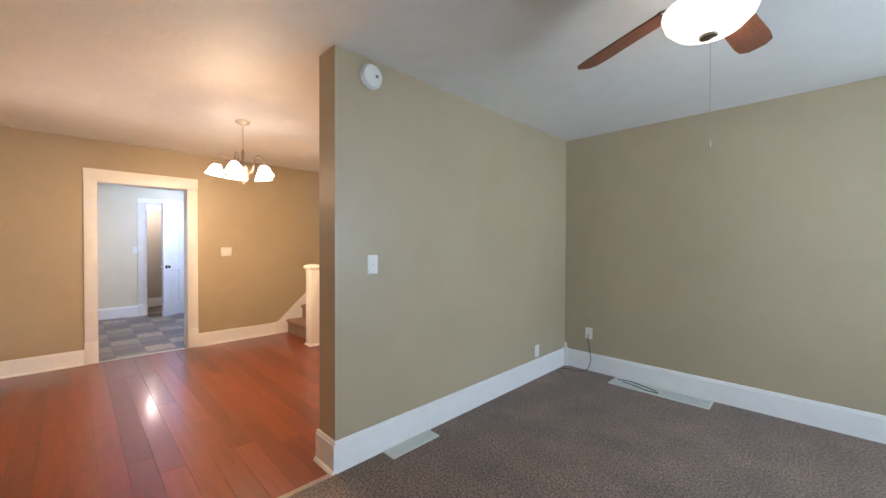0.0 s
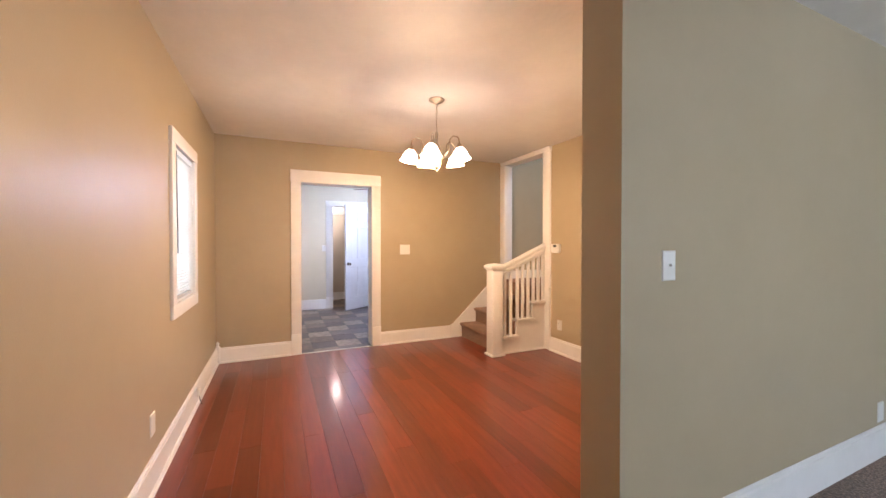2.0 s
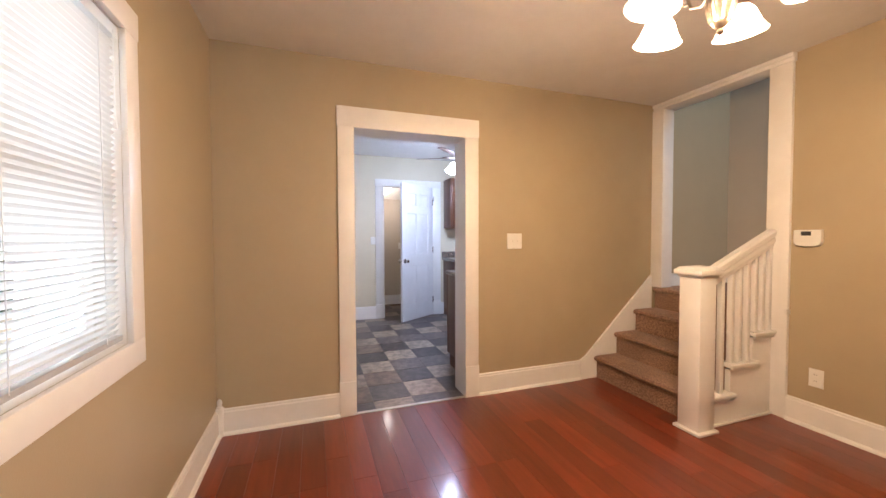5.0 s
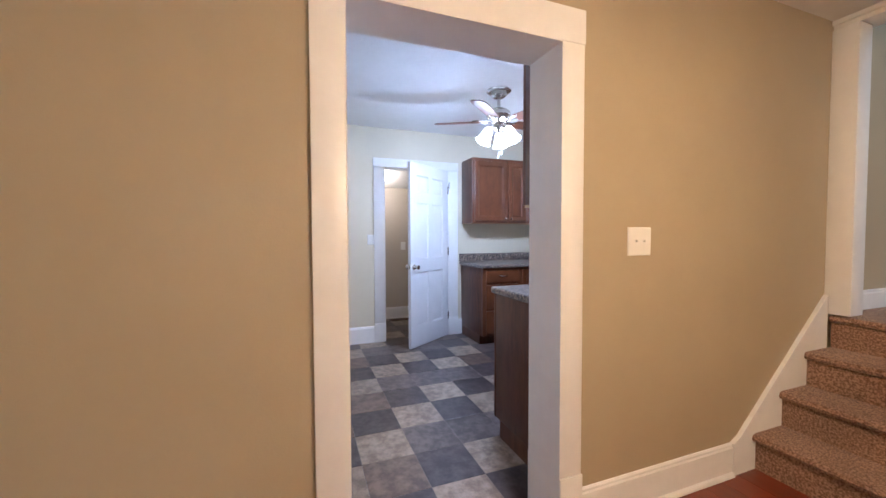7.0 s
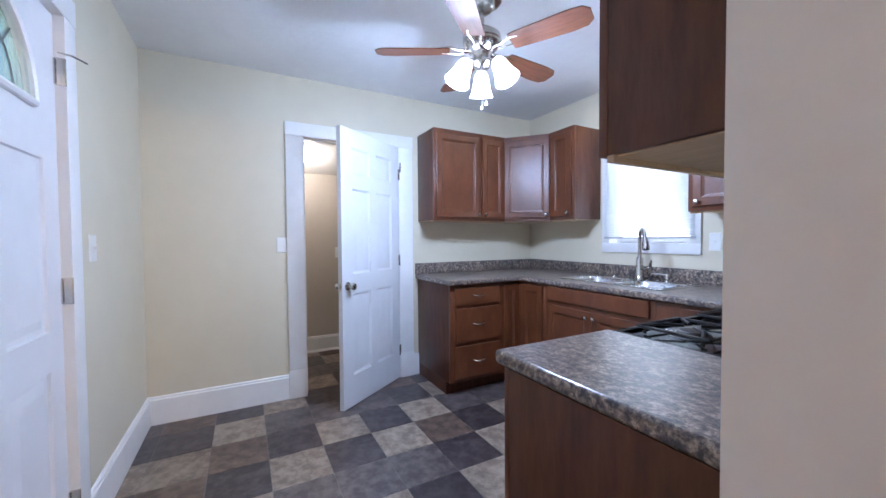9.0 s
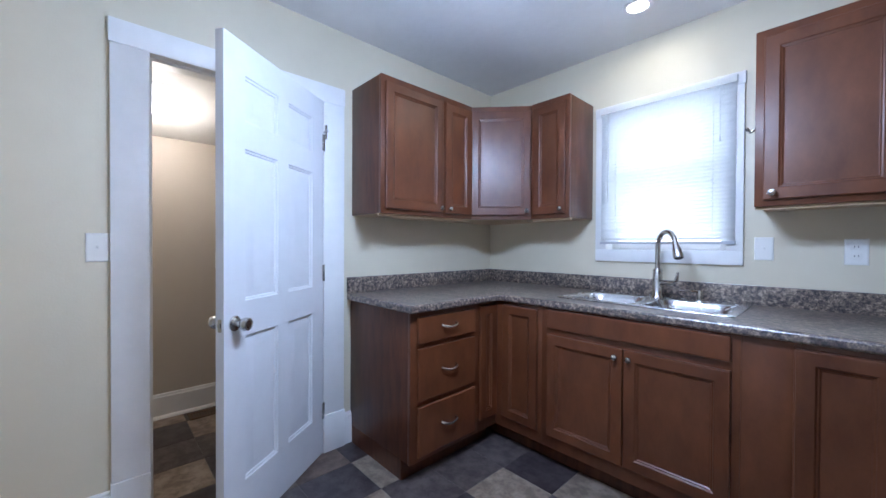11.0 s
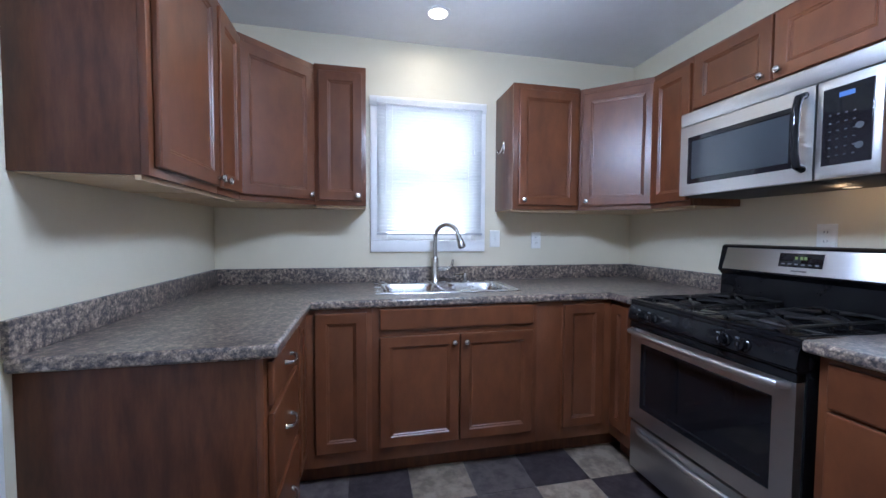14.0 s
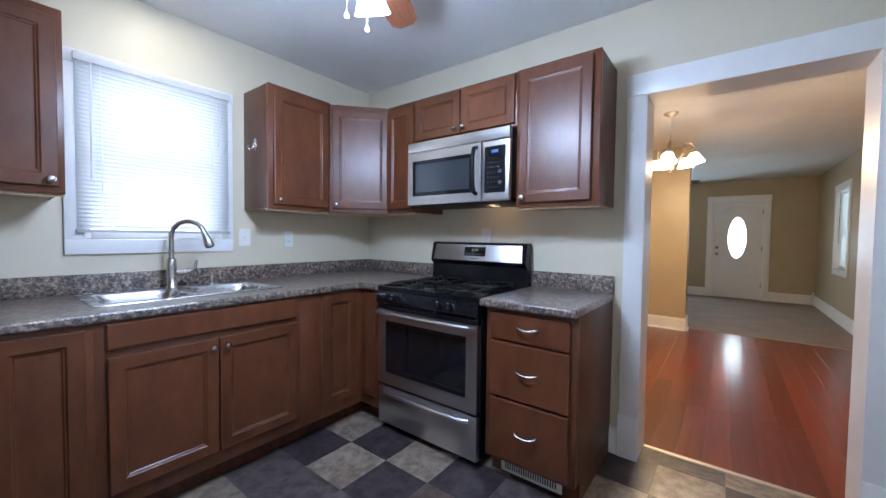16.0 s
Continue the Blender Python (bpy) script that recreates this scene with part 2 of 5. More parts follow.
# ---- mesh helpers ----
def mesh_of(name, bm, mats, smooth=False):
    bmesh.ops.recalc_face_normals(bm, faces=bm.faces)
    me = bpy.data.meshes.new(name)
    bm.to_mesh(me)
    bm.free()
    for m in (mats if isinstance(mats, (list, tuple)) else [mats]):
        me.materials.append(m)
    if smooth:
        me.shade_smooth()
        me.set_sharp_from_angle(angle=radians(38))
    return me


def part(name, bm, mat, parent, label="", smooth=True):
    ob = new(name, mesh_of(name, bm, mat, smooth))
    ob.parent = parent
    return tagged(ob, label)


def thing(name, place, label, category, group="", turn=0.0):
    ob = new(name)
    ob.empty_display_size = 0.1
    ob.matrix_world = pose(*place, 0, 0, turn)
    return tagged(ob, label, category, group)


def structure(name, bm, mat, label, category, smooth=False):
    return tagged(new(name, mesh_of(name, bm, mat, smooth)), label, category, kind="structure")


def box(bm, x0, x1, y0, y1, z0, z1, bevel=0.0, index=0):
    vs = [bm.verts.new(p) for p in ((x0, y0, z0), (x1, y0, z0), (x1, y1, z0), (x0, y1, z0), (x0, y0, z1), (x1, y0, z1), (x1, y1, z1), (x0, y1, z1))]
    fs = [bm.faces.new([vs[k] for k in q]) for q in ((3, 2, 1, 0), (4, 5, 6, 7), (0, 1, 5, 4), (1, 2, 6, 5), (2, 3, 7, 6), (3, 0, 4, 7))]
    for face in fs:
        face.material_index = index
    if bevel:
        edges = list({e for face in fs for e in face.edges})
        bmesh.ops.bevel(bm, geom=edges, offset=bevel, segments=2, profile=0.5, affect="EDGES", clamp_overlap=True)
    return bm


def boxes(*rows, bevel=0.0):
    bm = bmesh.new()
    for r in rows:
        box(bm, *r, bevel=bevel)
    return bm


def slab(axis, lo, hi, us, vs, holes=(), mats=(0, 0, 0)):
    """A slab across an axis, cut into cells at us and vs, with the cells inside holes (u0, u1, v0, v1) left out."""
    bm = bmesh.new()
    us = sorted({*us, *(h[k] for h in holes for k in (0, 1) if us[0] <= h[k] <= us[-1])})
    vs = sorted({*vs, *(h[k] for h in holes for k in (2, 3) if vs[0] <= h[k] <= vs[-1])})

    def full(i, j):
        if not (0 <= i < len(us) - 1 and 0 <= j < len(vs) - 1):
            return False
        u, v = (us[i] + us[i + 1]) / 2, (vs[j] + vs[j + 1]) / 2
        return not any(h[0] < u < h[1] and h[2] < v < h[3] for h in holes)

    made = {}

    def vert(u, v, w):
        p = {"x": (w, u, v), "y": (u, w, v), "z": (u, v, w)}[axis]
        if p not in made:
            made[p] = bm.verts.new(p)
        return made[p]

    for i in range(len(us) - 1):
        for j in range(len(vs) - 1):
            if not full(i, j):
                continue
            a, b, c, d = us[i], us[i + 1], vs[j], vs[j + 1]
            for w, k in ((lo, 0), (hi, 1)):
                bm.faces.new([vert(a, c, w), vert(b, c, w), vert(b, d, w), vert(a, d, w)]).material_index = mats[k]
            for (di, dj), (p, q) in (((-1, 0), ((a, c), (a, d))), ((1, 0), ((b, c), (b, d))), ((0, -1), ((a, c), (b, c))), ((0, 1), ((a, d), (b, d)))):
                if not full(i + di, j + dj):
                    bm.faces.new([vert(*p, lo), vert(*q, lo), vert(*q, hi), vert(*p, hi)]).material_index = mats[2]
    return bm


def loft(bm, loops, cap_first=False, cap_last=True, index=0):
    rings = [[bm.verts.new(p) for p in loop] for loop in loops]
    for a, b in zip(rings, rings[1:]):
        for k in range(len(a)):
            bm.faces.new([a[k], a[k - 1], b[k - 1], b[k]]).material_index = index
    if cap_first:
        bm.faces.new(rings[0]).material_index = index
    if cap_last:
        bm.faces.new(rings[-1]).material_index = index
    return bm


def revolve(bm, profile, n=20, centre=(0, 0, 0), m=None, cap=(False, False)):
    loops = []
    for r, z in profile:
        ring = [Vector((r * math.cos(6.28318 * k / n), r * math.sin(6.28318 * k / n), z)) for k in range(n)]
        loops.append([(m @ p if m else p) + Vector(centre) for p in ring])
    return loft(bm, loops, *cap)


def tube(bm, points, radius, n=8):
    """A round bar through points; radius may be one number or one for each point."""
    pts = [Vector(p) for p in points]
    rad = radius if isinstance(radius, (list, tuple)) else [radius] * len(pts)
    loops, side = [], None
    for k, p in enumerate(pts):
        d = (pts[min(k + 1, len(pts) - 1)] - pts[max(k - 1, 0)]).normalized()
        if side is None:
            side = d.orthogonal().normalized()
        side = (side - d * side.dot(d)).normalized()
        up = d.cross(side)
        loops.append([p + rad[k] * (math.cos(6.28318 * q / n) * side + math.sin(6.28318 * q / n) * up) for q in range(n)])
    return loft(bm, loops, True, True)


def rings_panel(bm, x0, x1, z0, z1, profile, y=0.0, sign=-1, cap=True):
    """Nested rectangles in the xz plane: profile rows of inset, depth towards the viewer."""
    loops = [[(x0 + i, y + sign * d, z0 + i), (x1 - i, y + sign * d, z0 + i), (x1 - i, y + sign * d, z1 - i), (x0 + i, y + sign * d, z1 - i)] for i, d in profile]
    return loft(bm, loops, False, cap)


def arc(cx, cz, r, a0, a1, n=10):
    return [(cx + r * math.cos(radians(a0 + (a1 - a0) * k / n)), cz + r * math.sin(radians(a0 + (a1 - a0) * k / n))) for k in range(n + 1)]

# ---- the large structure ----
H = 2.455           # living and dining ceiling
HK = 2.49           # kitchen ceiling
XD, XK = -5.47, -5.652   # dining and kitchen face of the wall between them
XB = -8.53          # kitchen end wall
YL, YK = -0.485, 0.12   # dining window wall, kitchen entrance wall
YS = 3.43           # kitchen sink wall
YR = 3.13           # wall beside the stairs
XP0, XP1 = -2.02, -1.83  # partition between living and dining
XF, YW = 1.95, 4.03     # front wall, living side wall
YLL = -0.52         # living window wall
BACK = -9.69        # wall of the small room past the kitchen

# the second opening is for an unseen window, added to light the living room
structure("wall_front", slab("x", XF, XF + 0.16, [YLL - 0.2, YW + 0.15], [0, H + 0.1], [(0.255, 1.075, 0, 2.03), (1.75, 3.35, 0.75, 2.05)], (0, 0, 1)), [PAINT_TAN, TRIM],
          "khaki tan painted front wall of the living room", "wall")
structure("wall_living_side", slab("y", YW, YW + 0.15, [XP0, XF], [0, H + 0.1]), PAINT_TAN, "khaki tan painted wall of the carpeted living room", "wall")
structure("wall_living_window", slab("y", YLL - 0.16, YLL, [XP1, XF], [0, H + 0.1], [(-0.32, 0.42, 0.80, 2.0)], (0, 0, 1)), [PAINT_TAN, TRIM], "khaki tan painted wall with a window", "wall")
structure("wall_partition", slab("x", XP0, XP1, [1.25, YW], [0, H]), PAINT_TAN, "khaki tan painted partition between living and dining room", "wall")
structure("wall_stub", slab("x", XP0, XP1, [YL - 0.2, -0.43], [0, H]), PAINT_TAN, "short khaki tan wall stub opposite the partition", "wall")
structure("wall_dining_window", slab("y", YL - 0.16, YL, [XD, XP0], [0, H + 0.1], [(-4.33, -3.735, 0.89, 1.92)], (0, 0, 1)), [PAINT_TAN, TRIM], "khaki tan painted dining room wall with a window", "wall")
structure("wall_doorway", slab("x", XK, XD, [YL - 0.16, 4.28], [0, 3.9], [(0.369, 1.203, 0, 2.0)], (0, 1, 2)), [PAINT_CREAM, PAINT_TAN, TRIM],
          "wall with an open doorway, tan on one side and cream on the other", "wall")
structure("wall_stair_side", slab("y", YR, YR + 0.12, [-4.43, -3.82], [0, H + 0.1]), PAINT_TAN, "khaki tan painted wall beside the stairs", "wall")
structure("wall_chase", slab("y", YR - 0.075, YR + 0.12, [-3.82, XP0], [0, H + 0.1], [(-2.885, -2.12, 0, 2.02)], (0, 0, 1)), [PAINT_TAN, TRIM], "khaki tan boxed-out wall with a closet door", "wall")
structure("wall_stair_head", slab("y", YR, YR + 0.12, [XD, -4.43], [H - 0.03, 3.9]), PAINT_TAN, "tan wall above the stair opening", "wall")
structure("wall_stairwell_back", slab("y", 4.13, 4.28, [XD, -2.4], [0, 3.9]), PAINT_GREY, "grey tan wall at the back of the stairwell", "wall")
# upper opening is out of view, added to go with the stair fill lamp
structure("wall_stairwell_side", slab("x", -2.55, -2.4, [YR + 0.12, 4.13], [0, 3.9], [(3.4, 3.95, 2.3, 3.5)]), PAINT_GREY, "grey tan stairwell wall with an added upper opening, out of view", "wall")
structure("ceiling_stairwell", slab("z", 3.9, 4.0, [XD, -2.4], [YR, 4.28]), CEILING, "pale ceiling high above the stairs", "ceiling")
structure("wall_stair_upper", slab("y", YR, YR + 0.12, [-4.43, -2.4], [H + 0.1, 3.9]), PAINT_GREY, "grey tan wall above the closet", "wall")
structure("ceiling_front", slab("z", H, H + 0.1, [XD, XF + 0.1], [YL - 0.05, YR]), CEILING, "stippled off-white ceiling", "ceiling")
structure("ceiling_living", slab("z", H, H + 0.1, [XP0, XF + 0.1], [YR, YW + 0.1]), CEILING, "stippled off-white living room ceiling", "ceiling")
structure("wall_kitchen_end", slab("x", XB - 0.13, XB, [YK - 0.15, YS + 0.15], [0, HK + 0.1], [(1.124, 1.922, 0, 2.04)], (0, 1, 2)), [PAINT_GREY, PAINT_CREAM, TRIM], "cream kitchen wall with an inner door", "wall")
structure("wall_kitchen_entrance", slab("y", YK - 0.15, YK, [XB, XK], [0, HK + 0.1], [(-7.335, -6.49, 0, 2.07)], (0, 0, 1)), [PAINT_CREAM, TRIM], "cream kitchen wall with the outer door", "wall")
structure("wall_sink", slab("y", YS, YS + 0.15, [XB, XK], [0, HK + 0.1], [(-7.53, -6.89, 1.19, 2.06)], (0, 0, 1)), [PAINT_CREAM, TRIM], "cream kitchen wall with a window over the sink", "wall")
structure("ceiling_kitchen", slab("z", HK, HK + 0.1, [XB, XK], [YK, YS]), CEILING_K, "white kitchen ceiling", "ceiling")
structure("wall_small_room_back", slab("x", BACK - 0.1, BACK, [0.4, 2.7], [0, 2.4]), PAINT_GREY, "grey tan wall of the small back room", "wall")
structure("wall_small_room_1", slab("y", 0.3, 0.4, [BACK, XB - 0.13], [0, 2.4]), PAINT_GREY, "grey tan side wall of the back room", "wall")
structure("wall_small_room_2", slab("y", 2.6, 2.7, [BACK, XB - 0.13], [0, 2.4]), PAINT_GREY, "grey tan side wall of the back room", "wall")
bm = bmesh.new()
loft(bm, [[(BACK, y, 1.955), (XB - 0.13, y, 2.24), (XB - 0.13, y, 2.4), (BACK, y, 2.4)] for y in (0.4, 2.6)], True, True)
structure("ceiling_small_room", bm, CEILING, "sloping textured ceiling of the back room", "ceiling")

# floors
structure("floor", slab("z", -0.12, -0.012, [XD, XP1], [YL, YR]), GAP, "dark joints under the red hardwood floor", "floor")
structure("floor_living", slab("z", -0.12, 0.0, [XP1, XF + 0.1], [YLL, YW]), CARPET, "taupe cut pile carpet", "carpet")
structure("floor_kitchen", slab("z", -0.12, -0.0016, [BACK, XD - 0.001], [-0.1, YS + 0.2]), JOINT, "pale grey joints under the slate-look floor tiles", "floor")
structure("trim_carpet_edge", boxes((XP1 - 0.012, XP1 + 0.02, -0.43, 1.25, -0.005, 0.006)), SEAM, "worn tan seam between carpet and wood", "trim")
structure("trim_threshold", boxes((XD - 0.012, XD + 0.018, 0.369, 1.203, -0.005, 0.005), bevel=0.002), THRESHOLD, "thin metal strip in the doorway", "threshold")


def baseboard(a, b, n, h=0.165, shoe=True, z=0.0, name="baseboard"):
    """A skirting board from a to b on a wall with the normal n."""
    (ax, ay), (bx, by), (nx, ny) = a, b, n
    bm = bmesh.new()
    prof = [(0, 0), (0.017, 0), (0.017, h - 0.022), (0.012, h - 0.016), (0.012, h - 0.006), (0.006, h), (0, h)]
    loft(bm, [[(px + nx * d, py + ny * d, z + q) for d, q in prof] for px, py in (a, b)], True, True)
    if shoe:
        sp = [(0.017, 0), (0.033, 0), (0.031, 0.010), (0.026, 0.017), (0.017, 0.021)]
        loft(bm, [[(px + nx * d, py + ny * d, z + q) for d, q in sp] for px, py in (a, b)], True, True)
    return structure(name, bm, TRIM, "white painted wooden baseboard", "baseboard")


baseboard((XD, YL), (XD, 0.262), (1, 0))
baseboard((XD, 1.308), (XD, 2.28), (1, 0))
baseboard((XD + 0.017, YL), (XP0, YL), (0, 1))
baseboard((-4.41, YR), (-3.82, YR), (0, -1))
baseboard((-3.82, YR - 0.075), (-2.995, YR - 0.075), (0, -1))
baseboard((XP0, 1.25), (XP0, YR - 0.095), (-1, 0))
baseboard((XP0 - 0.017, 1.25), (XP1 + 0.017, 1.25), (0, -1), 0.185)
baseboard((XP1, 1.25), (XP1, YW), (1, 0), 0.185, False)
baseboard((XP1 + 0.017, YW), (XF, YW), (0, -1), 0.185, False)
baseboard((XF, YLL), (XF, 0.145), (-1, 0), 0.185, False)
baseboard((XF, 1.185), (XF, YW), (-1, 0), 0.185, False)
baseboard((XP1, YLL), (XF, YLL), (0, 1), 0.185, False)
baseboard((XP0 - 0.017, -0.43), (XP1 + 0.017, -0.43), (0, 1), 0.185)
baseboard((XP0, YL), (XP0, -0.43), (-1, 0), 0.185)
baseboard((XB, YK), (XB, 0.996), (1, 0), 0.19, False)
baseboard((XB, 2.05), (XB, 2.10), (1, 0), 0.19, False)
baseboard((XB + 0.017, YK), (-7.437, YK), (0, 1), 0.19, False)
baseboard((-6.388, YK), (XK, YK), (0, 1), 0.19, False)
baseboard((XK, 1.305), (XK, 1.385), (-1, 0), 0.15, False)
baseboard((XK, YK), (XK, 0.255), (-1, 0), 0.15, False)
baseboard((BACK, 0.4), (BACK, 2.6), (1, 0), 0.17)
baseboard((XD, 3.22), (XD, 4.13), (1, 0), 0.12, False, 0.768)
baseboard((XD + 0.017, 4.13), (-4.4, 4.13), (0, -1), 0.12, False, 0.768)


def casing(name, axis, face, n, a0, a1, w, top, head, plinth=0.24, label="white painted flat door casing", z0=0.0, sill=None):
    """Boards round an opening a0..a1 on a wall face with the normal sign n."""
    ob = thing(name, (0, 0, 0), label, "casing")
    ob["kind"] = "structure"

    def board(nm, u0, u1, z_0, z_1, d=0.02):
        lo, hi = sorted((face, face + n * d))
        row = (lo, hi, u0, u1, z_0, z_1) if axis == "x" else (u0, u1, lo, hi, z_0, z_1)
        part(nm, boxes(row, bevel=0.0025), TRIM, ob)

    for u0, u1 in ((a0 - w, a0), (a1, a1 + w)):
        if plinth:
            board("plinth_block", u0 - 0.003, u1 + 0.003, z0, plinth, 0.027)
        board("side_board", u0, u1, plinth if plinth else z0, top)
    board("head_board", a0 - w - 0.004, a1 + w + 0.004, top, top + head, 0.022)
    if sill:
        board("apron_board", a0 - w, a1 + w, z0 - sill, z0, 0.02)
    return ob


casing("casing_doorway_dining", "x", XD, 1, 0.369, 1.203, 0.106, 2.0, 0.135)
casing("casing_doorway_kitchen", "x", XK, -1, 0.369, 1.203, 0.095, 2.0, 0.115)
casing("casing_inner_door", "x", XB, 1, 1.124, 1.922, 0.125, 2.04, 0.1, 0.22)
casing("casing_kitchen_entrance", "y", YK, 1, -7.335, -6.49, 0.1, 2.07, 0.1, 0)
casing("casing_closet", "y", YR - 0.075, -1, -2.885, -2.12, 0.105, 2.02, 0.105, 0.25)
casing("casing_front_door", "x", XF, -1, 0.255, 1.075, 0.11, 2.03, 0.11, 0)
casing("casing_dining_window", "y", YL, 1, -4.33, -3.735, 0.088, 1.92, 0.09, 0, "white painted flat window casing", 0.89, 0.085)
casing("casing_kitchen_window", "y", YS, -1, -7.53, -6.89, 0.07, 2.06, 0.065, 0, "white painted flat window casing", 1.19, 0.075)
casing("casing_living_window", "y", YLL, 1, -0.32, 0.42, 0.09, 2.0, 0.09, 0, "white painted flat window casing", 0.80, 0.09)
# casing of the added, unseen front window
casing("casing_front_window_unseen", "x", XF, -1, 1.75, 3.35, 0.09, 2.05, 0.09, 0, "white painted flat window casing", 0.75, 0.09)


for nm, axis, lo, hi, a0, a1, top in (("jamb_doorway", "x", XK - 0.0205, XD + 0.0205, 0.369, 1.203, 2.0), ("jamb_inner_door", "x", XB - 0.131, XB + 0.0205, 1.124, 1.922, 2.04), ("jamb_kitchen_entrance", "y", YK - 0.15, YK + 0.0205, -7.335, -6.49, 2.07),
                                    ("jamb_front_door", "x", XF - 0.0205, XF + 0.16, 0.255, 1.075, 2.03), ("jamb_closet", "y", YR - 0.0955, YR + 0.12, -2.885, -2.12, 2.02)):
    rows = ((a0, a0 + 0.004, 0.0, top), (a1 - 0.004, a1, 0.0, top), (a0 + 0.004, a1 - 0.004, top - 0.004, top))
    bm = boxes(*[(lo, hi, u0, u1, z0, z1) if axis == "x" else (u0, u1, lo, hi, z0, z1) for u0, u1, z0, z1 in rows])
    if nm == "jamb_inner_door":
        for u0, u1, z0, z1 in ((a0 + 0.004, a0 + 0.016, 0.0, top - 0.004), (a0 + 0.016, a1 - 0.004, top - 0.016, top - 0.004)):
            box(bm, XB - 0.10, XB - 0.03, u0, u1, z0, z1)
    if nm == "jamb_front_door":
        for u0, u1, z0, z1 in ((a0, a0 + 0.03, 0.0, top), (a1 - 0.03, a1, 0.0, top), (a0 + 0.03, a1 - 0.03, top - 0.03, top), (a0 + 0.03, a1 - 0.03, 0.0, 0.022)):
            box(bm, XF + 0.054, XF + 0.12, u0, u1, z0, z1)
    structure(nm, bm, TRIM, "white painted door jamb", "door jamb")


# ---- windows and blinds ----
def window(name, axis, face, depth, a0, a1, z0, z1, label):
    """A sash window in an opening; depth is the signed way out of the room."""
    ob = thing(name, (0, 0, 0), label, "window")
    ob["kind"] = "structure"
    s = 1 if depth > 0 else -1

    def bar(bm, u0, u1, z_0, z_1, d0, d1):
        lo, hi = sorted((face + s * d0, face + s * d1))
        box(bm, *((lo, hi, u0, u1, z_0, z_1) if axis == "x" else (u0, u1, lo, hi, z_0, z_1)), bevel=0.002)

    mid = (z0 + z1) / 2
    for nm, b0, b1, d in (("lower_sash", z0, mid + 0.02, 0.085), ("upper_sash", mid - 0.02, z1, 0.115)):
        bm = bmesh.new()
        for u0, u1, q0, q1 in ((a0, a0 + 0.045, b0, b1), (a1 - 0.045, a1, b0, b1), (a0 + 0.045, a1 - 0.045, b0, b0 + 0.05), (a0 + 0.045, a1 - 0.045, b1 - 0.04, b1)):
            bar(bm, u0, u1, q0, q1, d, d + 0.028)
        sash = part(nm, bm, TRIM, ob)
        bm = bmesh.new()
        bar(bm, a0 + 0.04, a1 - 0.04, b0 + 0.045, b1 - 0.035, d + 0.012, d + 0.016)
        pane = part("pane", bm, GLASS, sash)
        pane.visible_shadow = False
    return ob


def blind(name, axis, face, inward, a0, a1, z0, z1, pitch, tilt, label):
    """A venetian blind: head rail, slats one by one, bottom rail, wand and cords."""
    along = Vector((0, 1, 0)) if axis == "x" else Vector((1, 0, 0))
    out = Vector((inward, 0, 0)) if axis == "x" else Vector((0, inward, 0))
    base = out * face * inward
    ob = thing(name, (0, 0, 0), label, "blind")

    def at(u, d, z):
        return along * u + base + out * d + Vector((0, 0, z))

    def bar(bm, u0, u1, d0, d1, q0, q1):
        loft(bm, [[at(u, d0, q0), at(u, d1, q0), at(u, d1, q1), at(u, d0, q1)] for u in (u0, u1)], True, True)

    bm = bmesh.new()
    bar(bm, a0, a1, -0.02, 0.018, z1 - 0.035, z1)
    part("head_rail", bm, BLIND, ob)
    bm = bmesh.new()
    bar(bm, a0, a1, -0.014, 0.012, z0, z0 + 0.016)
    part("bottom_rail", bm, RAIL_SHADE_GREY, ob, "bottom rail with its shade coloured in as grey")
    bm = bmesh.new()
    c, s = math.cos(radians(tilt)), math.sin(radians(tilt))
    prof = [(-0.0125, -0.0006), (0, 0.0012), (0.0125, -0.0006), (0.0125, 0.0), (0, 0.0020), (-0.0125, 0.0)]
    loft(bm, [[along * u + out * (p * c - q * s) + Vector((0, 0, p * s + q * c)) for p, q in prof] for u in (a0 + 0.004, a1 - 0.004)], True, True)
    slat = mesh_of("slat", bm, BLIND)
    z = z0 + 0.03
    while z < z1 - 0.045:
        o = new("slat", slat)
        o.parent = ob
        o.location = base + Vector((0, 0, z))
        z += pitch
    for u in (a0 + 0.1, a1 - 0.1):
        bm = bmesh.new()
        tube(bm, [at(u, 0.0135, z1 - 0.03), at(u, 0.0135, z0 + 0.01)], 0.0012, 5)
        part("cord", bm, BLIND, ob)
    bm = bmesh.new()
    tube(bm, [at(a0 + 0.06 if axis == "y" and inward < 0 else a1 - 0.05, 0.03, z1 - 0.03), at(a0 + 0.055 if axis == "y" and inward < 0 else a1 - 0.05, 0.035, z1 - 0.03 - (z1 - z0) * 0.66)], 0.0035, 6)
    part("wand", bm, PRINT if inward > 0 else BLIND, ob)
    bm = bmesh.new()
    u = a1 - 0.07 if inward < 0 else a0 + 0.05
    tube(bm, [at(u, 0.028, z1 - 0.03), at(u + 0.003, 0.03, z1 - 0.3)], 0.0015, 5)
    tube(bm, [at(u + 0.003, 0.03, z1 - 0.3), at(u + 0.003, 0.03, z1 - 0.335)], [0.002, 0.006], 6)
    part("pull_cord", bm, BLIND, ob)
    return ob


